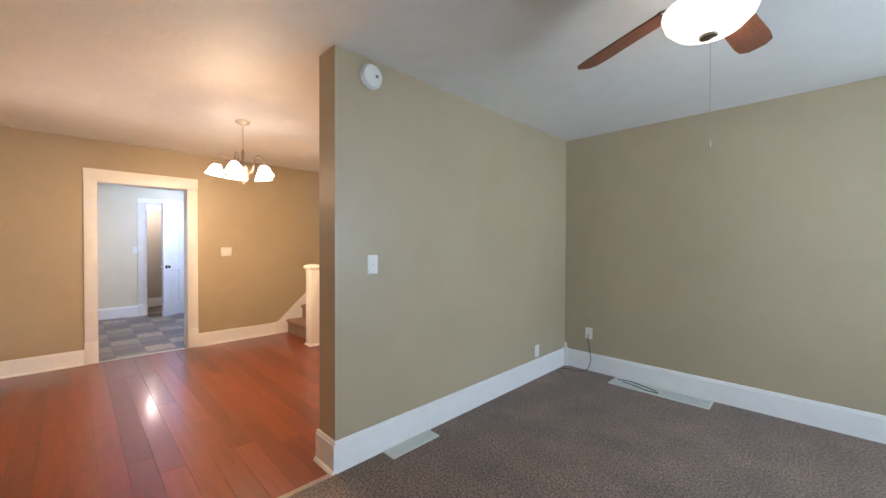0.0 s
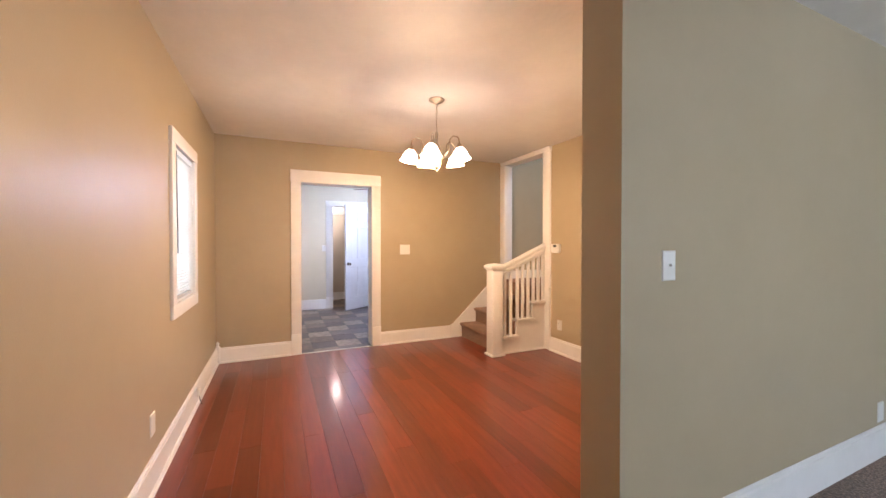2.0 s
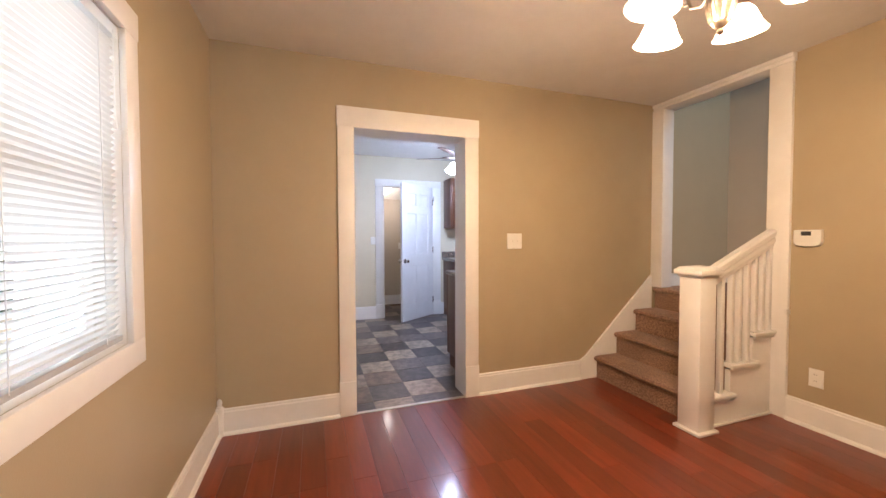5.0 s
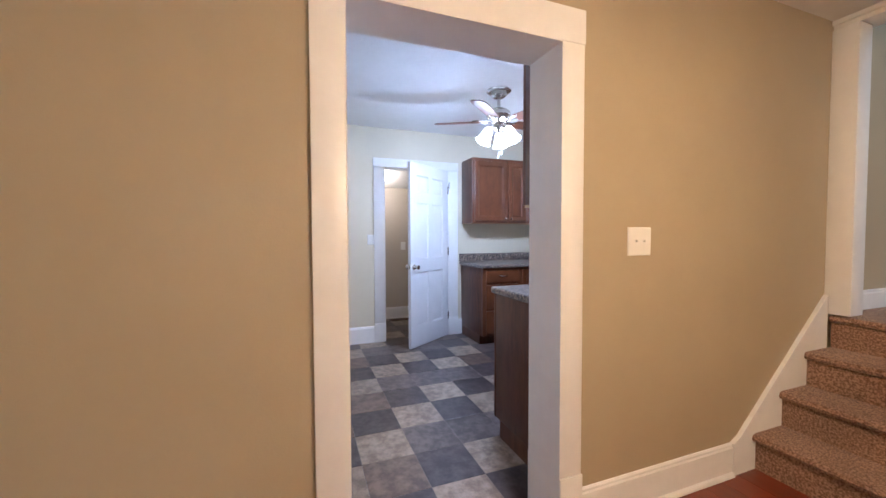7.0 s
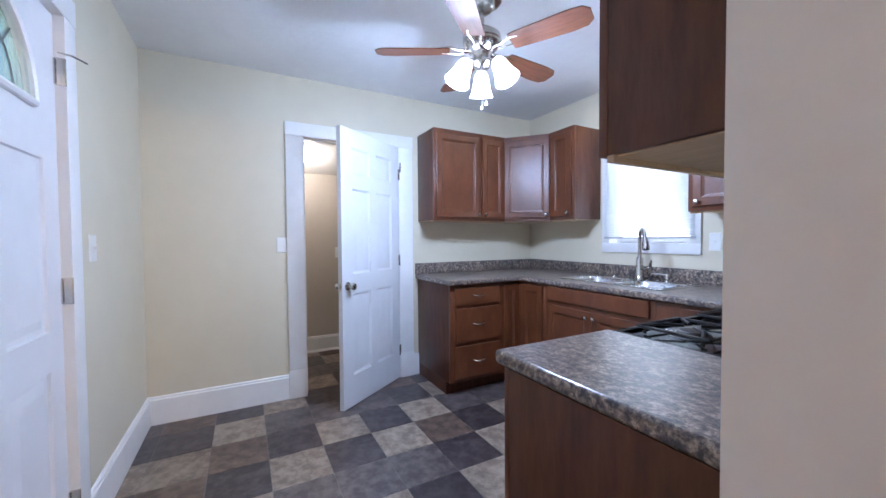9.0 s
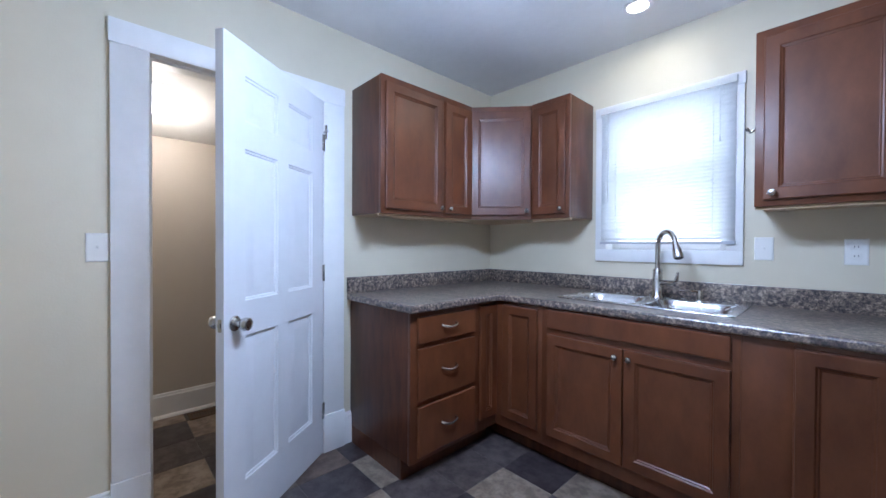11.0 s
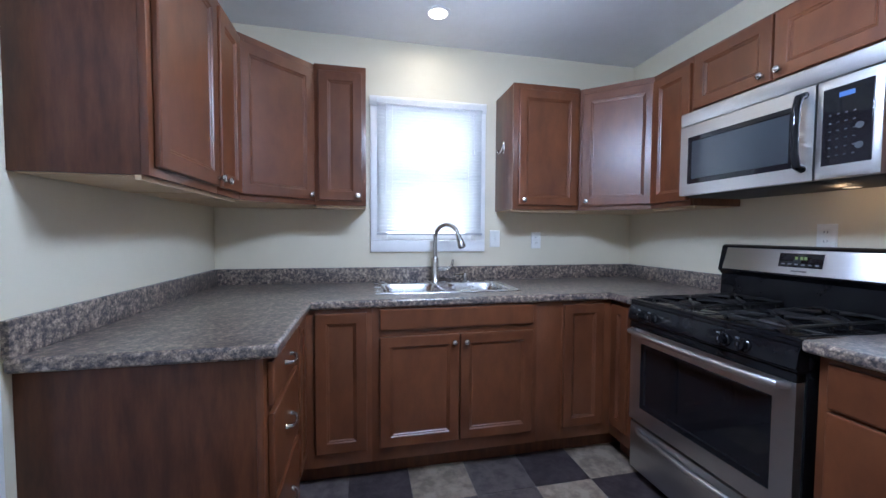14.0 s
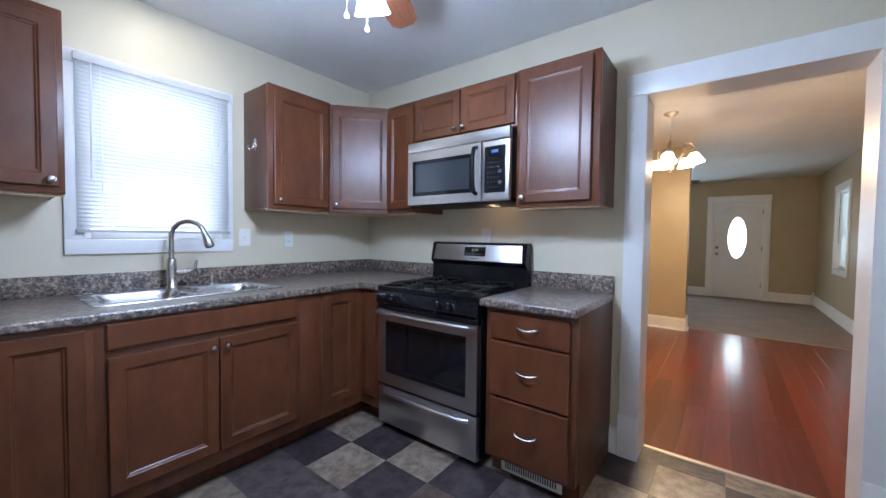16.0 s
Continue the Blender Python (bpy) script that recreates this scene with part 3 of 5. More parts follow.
window("window_dining", "y", YL, -1, -4.33, -3.735, 0.89, 1.92, "white double hung sash window in the dining room")
window("window_kitchen", "y", YS, 1, -7.53, -6.89, 1.19, 2.06, "white double hung sash window over the sink")
window("window_living", "y", YLL, -1, -0.32, 0.42, 0.80, 2.0, "white double hung sash window in the living room")
# this front window is never in view; added as an inlet for daylight
window("window_front_unseen", "x", XF, 1, 1.75, 3.35, 0.75, 2.05, "unseen white front window, added to let light into the living room")
blind("window_blind", "y", YL - 0.02, 1, -4.325, -3.74, 0.905, 1.915, 0.0205, 52, "white venetian blind with tilted slats in a window recess")
blind("window_blind", "y", YS - 0.03, -1, -7.56, -6.848, 1.226, 2.105, 0.0205, 50, "white venetian blind lowered over the sink window")
blind("window_blind", "y", YLL - 0.05, 1, -0.315, 0.415, 0.82, 1.995, 0.0205, 50, "white venetian blind in the living room window")
for nm, rows, mat in (("backdrop_kitchen", (-8.6, -5.8, YS + 0.9, YS + 0.92, 0.3, 3.2), OUTSIDE_K), ("backdrop_dining", (-5.6, -2.6, YL - 1.0, YL - 0.98, 0.2, 3.0), OUTSIDE_D),
                      ("backdrop_living", (-1.6, 1.7, YLL - 1.0, YLL - 0.98, 0.2, 3.0), OUTSIDE_D), ("backdrop_front", (XF + 1.2, XF + 1.22, -0.8, 4.6, 0.0, 3.2), OUTSIDE_D)):
    structure(nm, boxes(rows), mat, "bright overcast daylight outside", "daylight")
# fill lamp in the added front window, brightens partition and carpet
lamp("fill_light_living", "AREA", (XF + 0.1, 2.55, 1.4), DAY_LIVING, DAY, 1.5, (0, 2.55, 1.2), 1.2)
# fill lamp added out of view, stands in for daylight from upstairs
lamp("fill_light_stairs", "AREA", (-2.6, 3.67, 2.9), DAY_STAIR, DAY, 0.5, (-5.4, 3.67, 1.6), 1.1)

# ground outside, to the horizon
structure("ground", slab("z", -0.7, -0.6, [-400, 400], [-400, 400]), material("lawn", (0.05, 0.09, 0.025), 0.95, second=(0.09, 0.13, 0.04), scale=3), "green lawn outside", "ground")


# ---- stairs ----
stair = thing("staircase", (0, 0, 0), "carpeted stairs with white painted newel, balusters and rail", "staircase")
NOSE = [2.425, 2.645, 2.865, 3.10]
RISE = 0.192
for k, y in enumerate(NOSE):
    z, y1 = RISE * (k + 1), (NOSE[k + 1] + 0.03 if k < 3 else 4.12)
    prof = [(y + 0.028, z - RISE), (y + 0.028, z - 0.045), (y + 0.006, z - 0.038), (y - 0.002, z - 0.022), (y + 0.006, z - 0.006), (y + 0.024, z), (y1, z), (y1, z - RISE)]
    bm = bmesh.new()
    loft(bm, [[(x, p, q) for p, q in prof] for x in (XD + 0.02, -4.535)], True, True)
    part("step" if k < 3 else "landing", bm, STAIR_CARPET, stair, "brown carpeted step")
bm = bmesh.new()
loft(bm, [[(x, 2.28, 0), (x, 2.28, 0.165), (x, 2.335, 0.195), (x, 3.085, 0.885), (x, 3.085, 0.55), (x, 2.55, 0)] for x in (XD, XD + 0.022)], True, True)
part("skirt_board", bm, TRIM, stair)
bm = bmesh.new()
ys = [2.49, 2.70, 2.70, 2.92, 2.92, 3.13]
zs = [0.165, 0.165, 0.357, 0.357, 0.549, 0.549]
loft(bm, [[(x, 2.47, 0), *((x, y, z) for y, z in zip(ys, zs)), (x, 3.13, 0)] for x in (-4.535, -4.50)], True, True)
part("string_board", bm, TRIM, stair)
part("shoe_mould", boxes((-4.50, -4.485, 2.49, 3.11, 0, 0.018), bevel=0.004), TRIM, stair)
for k, (y0, y1) in enumerate(((2.49, 2.72), (2.675, 2.945), (2.895, 3.135))):
    z = RISE * (k + 1)
    bm = boxes((-4.56, -4.468, y0, y1, z - 0.012, z + 0.014), bevel=0.006)
    box(bm, -4.50, -4.48, y0 + 0.02, y1 - 0.01, z - 0.032, z - 0.012, 0.005)
    part("tread_return", bm, TRIM, stair)


def rail_z(y):
    return 0.955 + (y - 2.46) * 0.425


bm = bmesh.new()
prof = [(-0.03, -0.03), (0.03, -0.03), (0.03, 0.0), (0.024, 0.008), (0.034, 0.02), (0.034, 0.045), (0.02, 0.06), (-0.02, 0.06), (-0.034, 0.045), (-0.034, 0.02), (-0.024, 0.008), (-0.03, 0.0)]
loft(bm, [[(-4.515 + p, y, rail_z(y) + q) for p, q in prof] for y in (2.46, 3.13)], True, True)
part("handrail", bm, TRIM, stair)
bm = bmesh.new()
loft(bm, [[(-4.515 + p, y, rail_z(y) - 0.06 + q) for p, q in ((-0.022, 0), (0.022, 0), (0.022, 0.022), (-0.022, 0.022))] for y in (2.46, 3.13)], True, True)
part("rail_fillet", bm, TRIM, stair)
for k, y in enumerate((2.535, 2.62, 2.715, 2.79, 2.87, 2.945, 3.02, 3.09)):
    z0 = RISE * (1 if y < 2.69 else 2 if y < 2.91 else 3) + 0.012
    part("baluster", boxes((-4.531, -4.499, y - 0.016, y + 0.016, z0, rail_z(y) - 0.05), bevel=0.003), TRIM, stair)
newel = part("newel_post", boxes((-4.585, -4.445, 2.335, 2.475, 0.02, 1.0), bevel=0.004), TRIM, stair)
part("newel_base", boxes((-4.605, -4.425, 2.315, 2.495, 0, 0.02), bevel=0.006), TRIM, newel)
bm = boxes((-4.595, -4.435, 2.325, 2.485, 0.985, 1.0), (-4.61, -4.42, 2.31, 2.50, 1.0, 1.032), bevel=0.005)
loft(bm, [[(-4.515 + p * r, 2.405 + q * r, z) for p, q in ((-1, -1), (1, -1), (1, 1), (-1, 1))] for r, z in ((0.088, 1.032), (0.07, 1.048), (0.02, 1.056))], True, True)
part("newel_cap", bm, TRIM, newel)
part("rail_bracket", boxes((-4.42, -4.40, 3.085, 3.125, 0.715, 0.745), bevel=0.004), TRIM, stair)
trim = thing("trim_stair_opening", (0, 0, 0), "white painted posts and header round the stair opening", "trim")
trim["kind"] = "structure"
part("post", boxes((XD, XD + 0.115, 3.09, 3.22, 0.775, H - 0.0552), bevel=0.003), TRIM, trim)
part("post", boxes((-4.545, -4.41, YR - 0.022, YR + 0.138, 0.0, H - 0.0552), bevel=0.003), TRIM, trim)
part("header", boxes((XD, -4.40, YR - 0.03, YR + 0.14, H - 0.055, H - 0.002), bevel=0.004), TRIM, trim)
part("header_lip", boxes((XD, -4.40, YR - 0.045, YR - 0.03, H - 0.03, H - 0.002), bevel=0.004), TRIM, trim)


# ---- doors ----
def knob(name, parent, m, mat=NICKEL):
    bm = bmesh.new()
    revolve(bm, [(0.0, 0.0), (0.031, 0.0), (0.031, 0.006), (0.024, 0.011), (0.012, 0.013), (0.012, 0.03), (0.022, 0.038), (0.0265, 0.052), (0.024, 0.066), (0.019, 0.069), (0.017, 0.065), (0.0, 0.065)], 20, m=m.to_3x3(), centre=m.translation)
    return part(name, bm, mat, parent)


def panel_leaf(parent, w, h, t, panels, mat):
    """A moulded door leaf, hinge at x=0, faces at y=0 and y=t, with sunk panel mouldings on both faces."""
    for y, s in ((0.0, -1), (t, 1)):
        bm = slab("y", *sorted((y - s * (t / 2), y)), [0, w], [0.008, h], panels)
        part("leaf", bm, mat, parent)
        for x0, x1, z0, z1 in panels:
            bm = bmesh.new()
            rings_panel(bm, x0, x1, z0, z1, [(0, 0), (0.003, -0.006), (0.010, -0.008), (0.013, -0.013), (0.022, -0.013), (0.05, -0.003), (0.054, -0.003)], y, s)
            part("panel", bm, mat, parent)


def six_panels(w, rows):
    a, b = 0.115, w / 2 - 0.04
    c, d = w / 2 + 0.04, w - 0.115
    return [(p, q, z0, z1) for z0, z1 in rows for p, q in ((a, b), (c, d))]


def hinge(parent, x, y, z, name="hinge"):
    bm = boxes((x - 0.014, x + 0.014, y - 0.002, y + 0.002, z - 0.045, z + 0.045))
    tube(bm, [(x, y - 0.005, z - 0.047), (x, y - 0.005, z + 0.047)], 0.007, 8)
    part(name, bm, NICKEL, parent)


ROWS6 = [(0.235, 0.835), (0.98, 1.605), (1.715, 1.905)]
# inner door, standing half open into the kitchen
W6 = 0.738
door = thing("door_inner", (XB - 0.009, 1.893, 0.0), "white six-panel inner door standing half open", "door", turn=-54.4)
door["kind"] = "structure"
panel_leaf(door, W6, 2.035, 0.036, six_panels(W6, ROWS6), WHITE)
knob("door_knob", door, pose(W6 - 0.055, 0.036, 0.898, -90))
knob("door_knob", door, pose(W6 - 0.055, 0.0, 0.898, 90))
bm = boxes((W6 - 0.001, W6 + 0.0012, 0.009, 0.027, 0.873, 0.923), (W6 + 0.001, W6 + 0.008, 0.013, 0.023, 0.890, 0.906), bevel=0.001)
part("latch_plate", bm, NICKEL, door)
for z in (0.25, 1.05, 1.80):
    hinge(door, 0.0, 0.036, z)
    part("hinge_leaf", boxes((-0.028, 0.002, 0.031, 0.041, z - 0.048, z + 0.048), bevel=0.001), NICKEL, door)
bm = bmesh.new()
tube(bm, [(-0.005, 0.036, 1.86), (-0.005, 0.06, 1.865), (0.04, 0.075, 1.865)], 0.006, 8)
tube(bm, [(-0.005, 0.05, 1.82), (-0.005, 0.05, 1.90)], 0.006, 8)
part("hinge_stop", bm, NICKEL, door)

# kitchen outer door with a leaded fan light
door = thing("door_kitchen_outer", (-7.33, YK - 0.012, 0.0), "white panelled outer door with a leaded half-round light", "door")
door["kind"] = "structure"
WO = 0.835
pans = [(0.11, 0.37, 0.22, 0.78), (0.465, 0.725, 0.22, 0.78), (0.11, 0.37, 0.92, 1.52), (0.465, 0.725, 0.92, 1.52)]
N = 14
fan = [(WO / 2 + 0.25 * math.cos(math.pi * k / N), 1.69 + 0.285 * math.sin(math.pi * k / N)) for k in range(N + 1)]
bm = slab("y", -0.04, 0.0, [0, WO], [0.008, 2.06], [(p[0], p[1], p[2], p[3]) for p in pans] + [(WO / 2 - 0.25, WO / 2 + 0.25, 1.69, 1.98)])
part("leaf", bm, WHITE, door)
for x0, x1, z0, z1 in pans:
    bm = bmesh.new()
    rings_panel(bm, x0, x1, z0, z1, [(0, 0), (0.004, -0.009), (0.016, -0.012), (0.022, -0.011), (0.05, -0.001), (0.054, -0.001)], 0.0, 1)
    rings_panel(bm, x0, x1, z0, z1, [(0, 0), (0.012, -0.008), (0.05, -0.008)], -0.04, -1)
    part("panel", bm, WHITE, door)
bm = bmesh.new()
for (ax, az), (bx, bz) in zip(fan, fan[1:]):
    top = 1.985
    loft(bm, [[(ax, y, az), (bx, y, bz), (bx, y, top), (ax, y, top)] for y in (-0.04, 0.0)], True, True)
part("fan_spandrel", bm, WHITE, door)
bm = bmesh.new()
tube(bm, [(x, 0.004, z) for x, z in fan], 0.014, 8)
tube(bm, [(fan[-1][0], 0.004, 1.69), (fan[0][0], 0.004, 1.69)], 0.014, 8)
part("light_frame", bm, WHITE, door)
bm = bmesh.new()
loft(bm, [[(x, y, z) for x, z in fan] for y in (-0.024, -0.018)], True, True)
pane = part("leaded_pane", bm, LEADED, door, "green leaded glass")
pane.visible_shadow = False
bm = bmesh.new()
for a in (45, 90, 135):
    tube(bm, [(WO / 2 + 0.09 * math.cos(radians(a)), -0.016, 1.69 + 0.10 * math.sin(radians(a))), (WO / 2 + 0.245 * math.cos(radians(a)), -0.016, 1.69 + 0.28 * math.sin(radians(a)))], 0.003, 6)
tube(bm, [(WO / 2 + 0.1 * math.cos(math.pi * k / N), -0.016, 1.69 + 0.11 * math.sin(math.pi * k / N)) for k in range(N + 1)], 0.003, 6)
tube(bm, [(WO / 2 + 0.18 * math.cos(math.pi * k / N), -0.016, 1.69 + 0.2 * math.sin(math.pi * k / N)) for k in range(N + 1)], 0.003, 6)
part("lead_came", bm, CAME, door)
knob("door_knob", door, pose(WO - 0.075, 0.0, 0.875, -90))
bm = bmesh.new()
revolve(bm, [(0, 0), (0.031, 0), (0.031, 0.008), (0.026, 0.016), (0, 0.018)], 18, m=pose(0, 0, 0, -90).to_3x3(), centre=(WO - 0.075, 0, 1.02))
box(bm, WO - 0.080, WO - 0.070, 0.016, 0.045, 1.005, 1.035, 0.003)
part("deadbolt", bm, NICKEL, door)
for z in (0.24, 1.05, 1.86):
    hinge(door, -0.004, 0.003, z)
    part("hinge_leaf", boxes((-0.004, 0.004, 0.001, 0.033, z - 0.05, z + 0.05), bevel=0.001), NICKEL, door)
bm = bmesh.new()
tube(bm, [(-0.004, 0.01, 1.93), (0.0, 0.05, 1.925), (-0.03, 0.085, 1.915)], 0.004, 8)
part("hinge_stop", bm, NICKEL, door)

# closet door
door = thing("door_closet", (-2.12, YR - 0.055, 0.0), "white plain closet door, shut, with a round knob", "door", turn=180)
door["kind"] = "structure"
part("leaf", boxes((0.004, 0.762, -0.035, 0.0, 0.01, 2.015), bevel=0.002), WHITE, door)
knob("door_knob", door, pose(0.70, 0.0, 0.92, -90))
hinge(door, 0.002, 0.002, 1.7)

# front door with an oval light
door = thing("door_front", (XF + 0.03, 0.26, 0.0), "white front door with a bright oval light", "door", turn=90)
door["kind"] = "structure"
M = 28
oval = [(0.405 + 0.165 * math.cos(6.28318 * k / M), 1.27 + 0.44 * math.sin(6.28318 * k / M)) for k in range(M)]
bm = slab("y", -0.02, 0.02, [0.0, 0.81], [0.008, 2.025], [(0.2, 0.61, 0.77, 1.77)])
part("leaf", bm, WHITE, door)
for y in (-0.02, 0.02):
    bm = bmesh.new()
    outer = []
    for x, z in oval:
        ux, uz = x - 0.405, z - 1.27
        s = min(0.205 / max(abs(ux), 1e-6), 0.5 / max(abs(uz), 1e-6))
        outer.append((0.405 + ux * s, 1.27 + uz * s))
    loft(bm, [[(x, y, z) for x, z in outer], [(x, y, z) for x, z in oval]], False, False)
    for cx in (-1, 1):
        for cz in (-1, 1):
            near = sorted(outer, key=lambda p: (p[0] - 0.405 - cx * 0.205) ** 2 + (p[1] - 1.27 - cz * 0.5) ** 2)[:2]
            bm.faces.new([bm.verts.new((p, y, q)) for p, q in (*near, (0.405 + cx * 0.205, 1.27 + cz * 0.5))])
    part("oval_surround", bm, WHITE, door)
bm = bmesh.new()
tube(bm, [(x, 0.022, z) for x, z in oval + oval[:1]], 0.013, 8)
tube(bm, [(x, -0.022, z) for x, z in oval + oval[:1]], 0.013, 8)
part("oval_frame", bm, WHITE, door)
bm = bmesh.new()
loft(bm, [[(x, y, z) for x, z in oval] for y in (-0.004, 0.004)], True, True)
pane = part("oval_pane", bm, GLASS, door)
pane.visible_shadow = False
bm = bmesh.new()
for s in (-1, 1):
    pts = [(0.405 + s * (0.30 - 0.02 * k), 0.024, 0.48 + 0.05 * math.sin(k * 0.6) + 0.012 * k) for k in range(13)]
    tube(bm, pts, 0.008, 6)
    tube(bm, [(0.405 + s * (0.30 - 0.02 * k), 0.024, 1.80 - 0.04 * math.sin(k * 0.5) + 0.006 * k) for k in range(13)], 0.008, 6)
part("scroll_moulding", bm, WHITE, door)
knob("door_knob", door, pose(0.74, 0.02, 0.92, -90))
knob("deadbolt", door, pose(0.74, 0.02, 1.06, -90))
for z in (0.3, 1.05, 1.8):
    hinge(door, 0.0, 0.022, z)


# ---- kitchen cabinets ----
def cab_knob(parent, x, y, z):
    bm = bmesh.new()
    revolve(bm, [(0.0, 0), (0.007, 0), (0.006, 0.012), (0.012, 0.016), (0.0155, 0.022), (0.013, 0.028), (0.006, 0.031), (0.0, 0.0315)], 16, m=pose(0, 0, 0, 90).to_3x3(), centre=(x, y, z))
    part("knob", bm, NICKEL, parent, "brushed nickel knob")


def cab_pull(parent, x, y, z):
    bm = bmesh.new()
    pts = [(x + u, y - d, z + e) for u, d, e in ((-0.05, 0.0, 0.004), (-0.048, 0.012, 0.003), (-0.04, 0.02, 0.0), (-0.02, 0.026, -0.004), (0, 0.028, -0.006), (0.02, 0.026, -0.004), (0.04, 0.02, 0.0), (0.048, 0.012, 0.003), (0.05, 0.0, 0.004))]
    tube(bm, pts, [0.009, 0.0065, 0.006, 0.0056, 0.0056, 0.0056, 0.006, 0.0065, 0.009], 8)
    part("pull_handle", bm, NICKEL, parent, "curved nickel pull")


def cab_door(parent, x0, x1, z0, z1, y, knob_at=None):
    bm = bmesh.new()
    rings_panel(bm, x0, x1, z0, z1, [(0.006, 0), (0.005, 0.003), (0, 0.004), (0, 0.016), (0.0015, 0.0188), (0.005, 0.020), (0.049, 0.020), (0.0515, 0.0185), (0.055, 0.0145), (0.060, 0.0135), (0.064, 0.0095), (0.068, 0.009)], y)
    ob = part("door", bm, CABINET, parent, smooth=False)
    if knob_at:
        cab_knob(ob, *knob_at[:1], y - 0.02, knob_at[1])
    return ob


def cab_drawer(parent, x0, x1, z0, z1, y, pull=True):
    bm = bmesh.new()
    rings_panel(bm, x0, x1, z0, z1, [(0.006, 0), (0.005, 0.003), (0, 0.004), (0, 0.0165), (0.0016, 0.019), (0.005, 0.020)], y)
    ob = part("drawer_front", bm, CABINET, parent, smooth=False)
    if pull:
        cab_pull(ob, (x0 + x1) / 2, y - 0.02, (z0 + z1) / 2 + 0.005)
    return ob


def cabinet(name, place, turn, w, d, h, label, doors=(), drawers=(), toe=0.0, upper=False, group=""):
    ob = thing(name, place, label, "cabinet", group, turn)
    bm = boxes((0, w, -d + 0.02, 0, toe, h), bevel=0.0015)
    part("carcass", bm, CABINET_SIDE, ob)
    part("face_frame", boxes((-0.001, w + 0.001, -d, -d + 0.02, toe - 0.001, h + 0.001), bevel=0.0015), CABINET, ob)
    if toe:
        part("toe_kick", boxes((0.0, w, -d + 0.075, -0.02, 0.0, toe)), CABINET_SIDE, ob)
    if upper:
        part("underside", boxes((0.012, w - 0.012, -d + 0.03, -0.01, -0.0035, 0.0)), CABINET_UNDER, ob, "pale unfinished underside")
        part("under_batten", boxes((0.0, w, -d + 0.02, -d + 0.035, -0.014, 0.0)), CABINET_UNDER, ob)
    for row in doors:
        cab_door(ob, *row[:4], -d, row[4] if len(row) > 4 else None)
    for row in drawers:
        cab_drawer(ob, *row[:4], -d, len(row) < 5)
    return ob


UB, UT = 1.392, 2.162
UH = UT - UB
LU = "stained maple wall cabinet with a recessed-panel door"
G1, G2 = "wall cabinets", "base cabinets"
UD = 0.32
cabinet("wall_cabinet", (XB, 2.108, UB), 90, 0.472, UD, UH, LU, [(0.022, 0.452, 0.026, UH - 0.038, (0.428, 0.055))], upper=True, group=G1)
cabinet("wall_cabinet", (XB, 2.582, UB), 90, 0.262, UD, UH, LU, [(0.006, 0.248, 0.026, UH - 0.038, (0.03, 0.055))], upper=True, group=G1)
cabinet("wall_cabinet", (-7.905, YS, UB), 0, 0.275, UD, UH, LU, [(0.020, 0.255, 0.026, UH - 0.038, (0.230, 0.055))], upper=True, group=G1)
cabinet("wall_cabinet", (-6.74, YS, UB), 0, 0.445, UD, UH, LU, [(0.030, 0.425, 0.026, UH - 0.038, (0.062, 0.055))], upper=True, group=G1)
cabinet("wall_cabinet", (XK, 2.86, UB), -90, 0.28, UD, UH, LU, [(0.015, 0.27, 0.026, UH - 0.038)], upper=True, group=G1)
cabinet("wall_cabinet", (XK, 2.576, 1.862), -90, 0.766, UD, UT - 1.862, "short stained maple wall cabinet over the microwave",
        [(0.01, 0.379, 0.015, 0.285, (0.35, 0.045)), (0.387, 0.756, 0.015, 0.285, (0.416, 0.045))], group=G1)
cabinet("wall_cabinet", (XK, 1.808, 1.40), -90, 0.45, UD, UT - 1.395, "tall stained maple wall cabinet beside the microwave", [(0.02, 0.415, 0.02, UT - 1.415, (0.05, 0.05))], upper=True, group=G1)


def corner_wall_cabinet(cx, cy, sx, sy, knob_left):
    """A diagonal corner cabinet with its back in the corner cx, cy; sx and sy point into the room."""
    ob = thing("corner_wall_cabinet", (cx, cy, UB), "diagonal corner wall cabinet in stained maple", "cabinet", G1)
    a, b = 0.625, 0.595
    foot = [(0, 0), (sx * a, 0), (sx * a, sy * (UD - 0.02)), (sx * (UD - 0.02), sy * b), (0, sy * b)]
    bm = bmesh.new()
    loft(bm, [[(x, y, z) for x, y in foot] for z in (0.0, UH)], True, True)
    part("carcass", bm, CABINET, ob, smooth=False)
    bm = bmesh.new()
    loft(bm, [[(x * 0.97, y * 0.97, z) for x, y in foot] for z in (-0.004, -0.0005)], True, True)
    part("underside", bm, CABINET_UNDER, ob, "pale unfinished underside")
    p, q = Vector((sx * a, sy * (UD - 0.02), 0)), Vector((sx * (UD - 0.02), sy * b, 0))
    left, right = (q, p) if (q - p).cross(Vector((sx, sy, 0))).z > 0 else (p, q)
    run = right - left
    turn = math.atan2(run.y, run.x)
    door = cab_door(ob, 0.018, run.length - 0.018, 0.026, UH - 0.038, -0.002, (0.05 if knob_left else run.length - 0.05, 0.055))
    door.matrix_local = Matrix.Translation(left) @ Matrix.Rotation(turn, 4, "Z")
    return ob


corner_wall_cabinet(XB, YS, 1, -1, False)
corner_wall_cabinet(XK, YS, -1, -1, True)

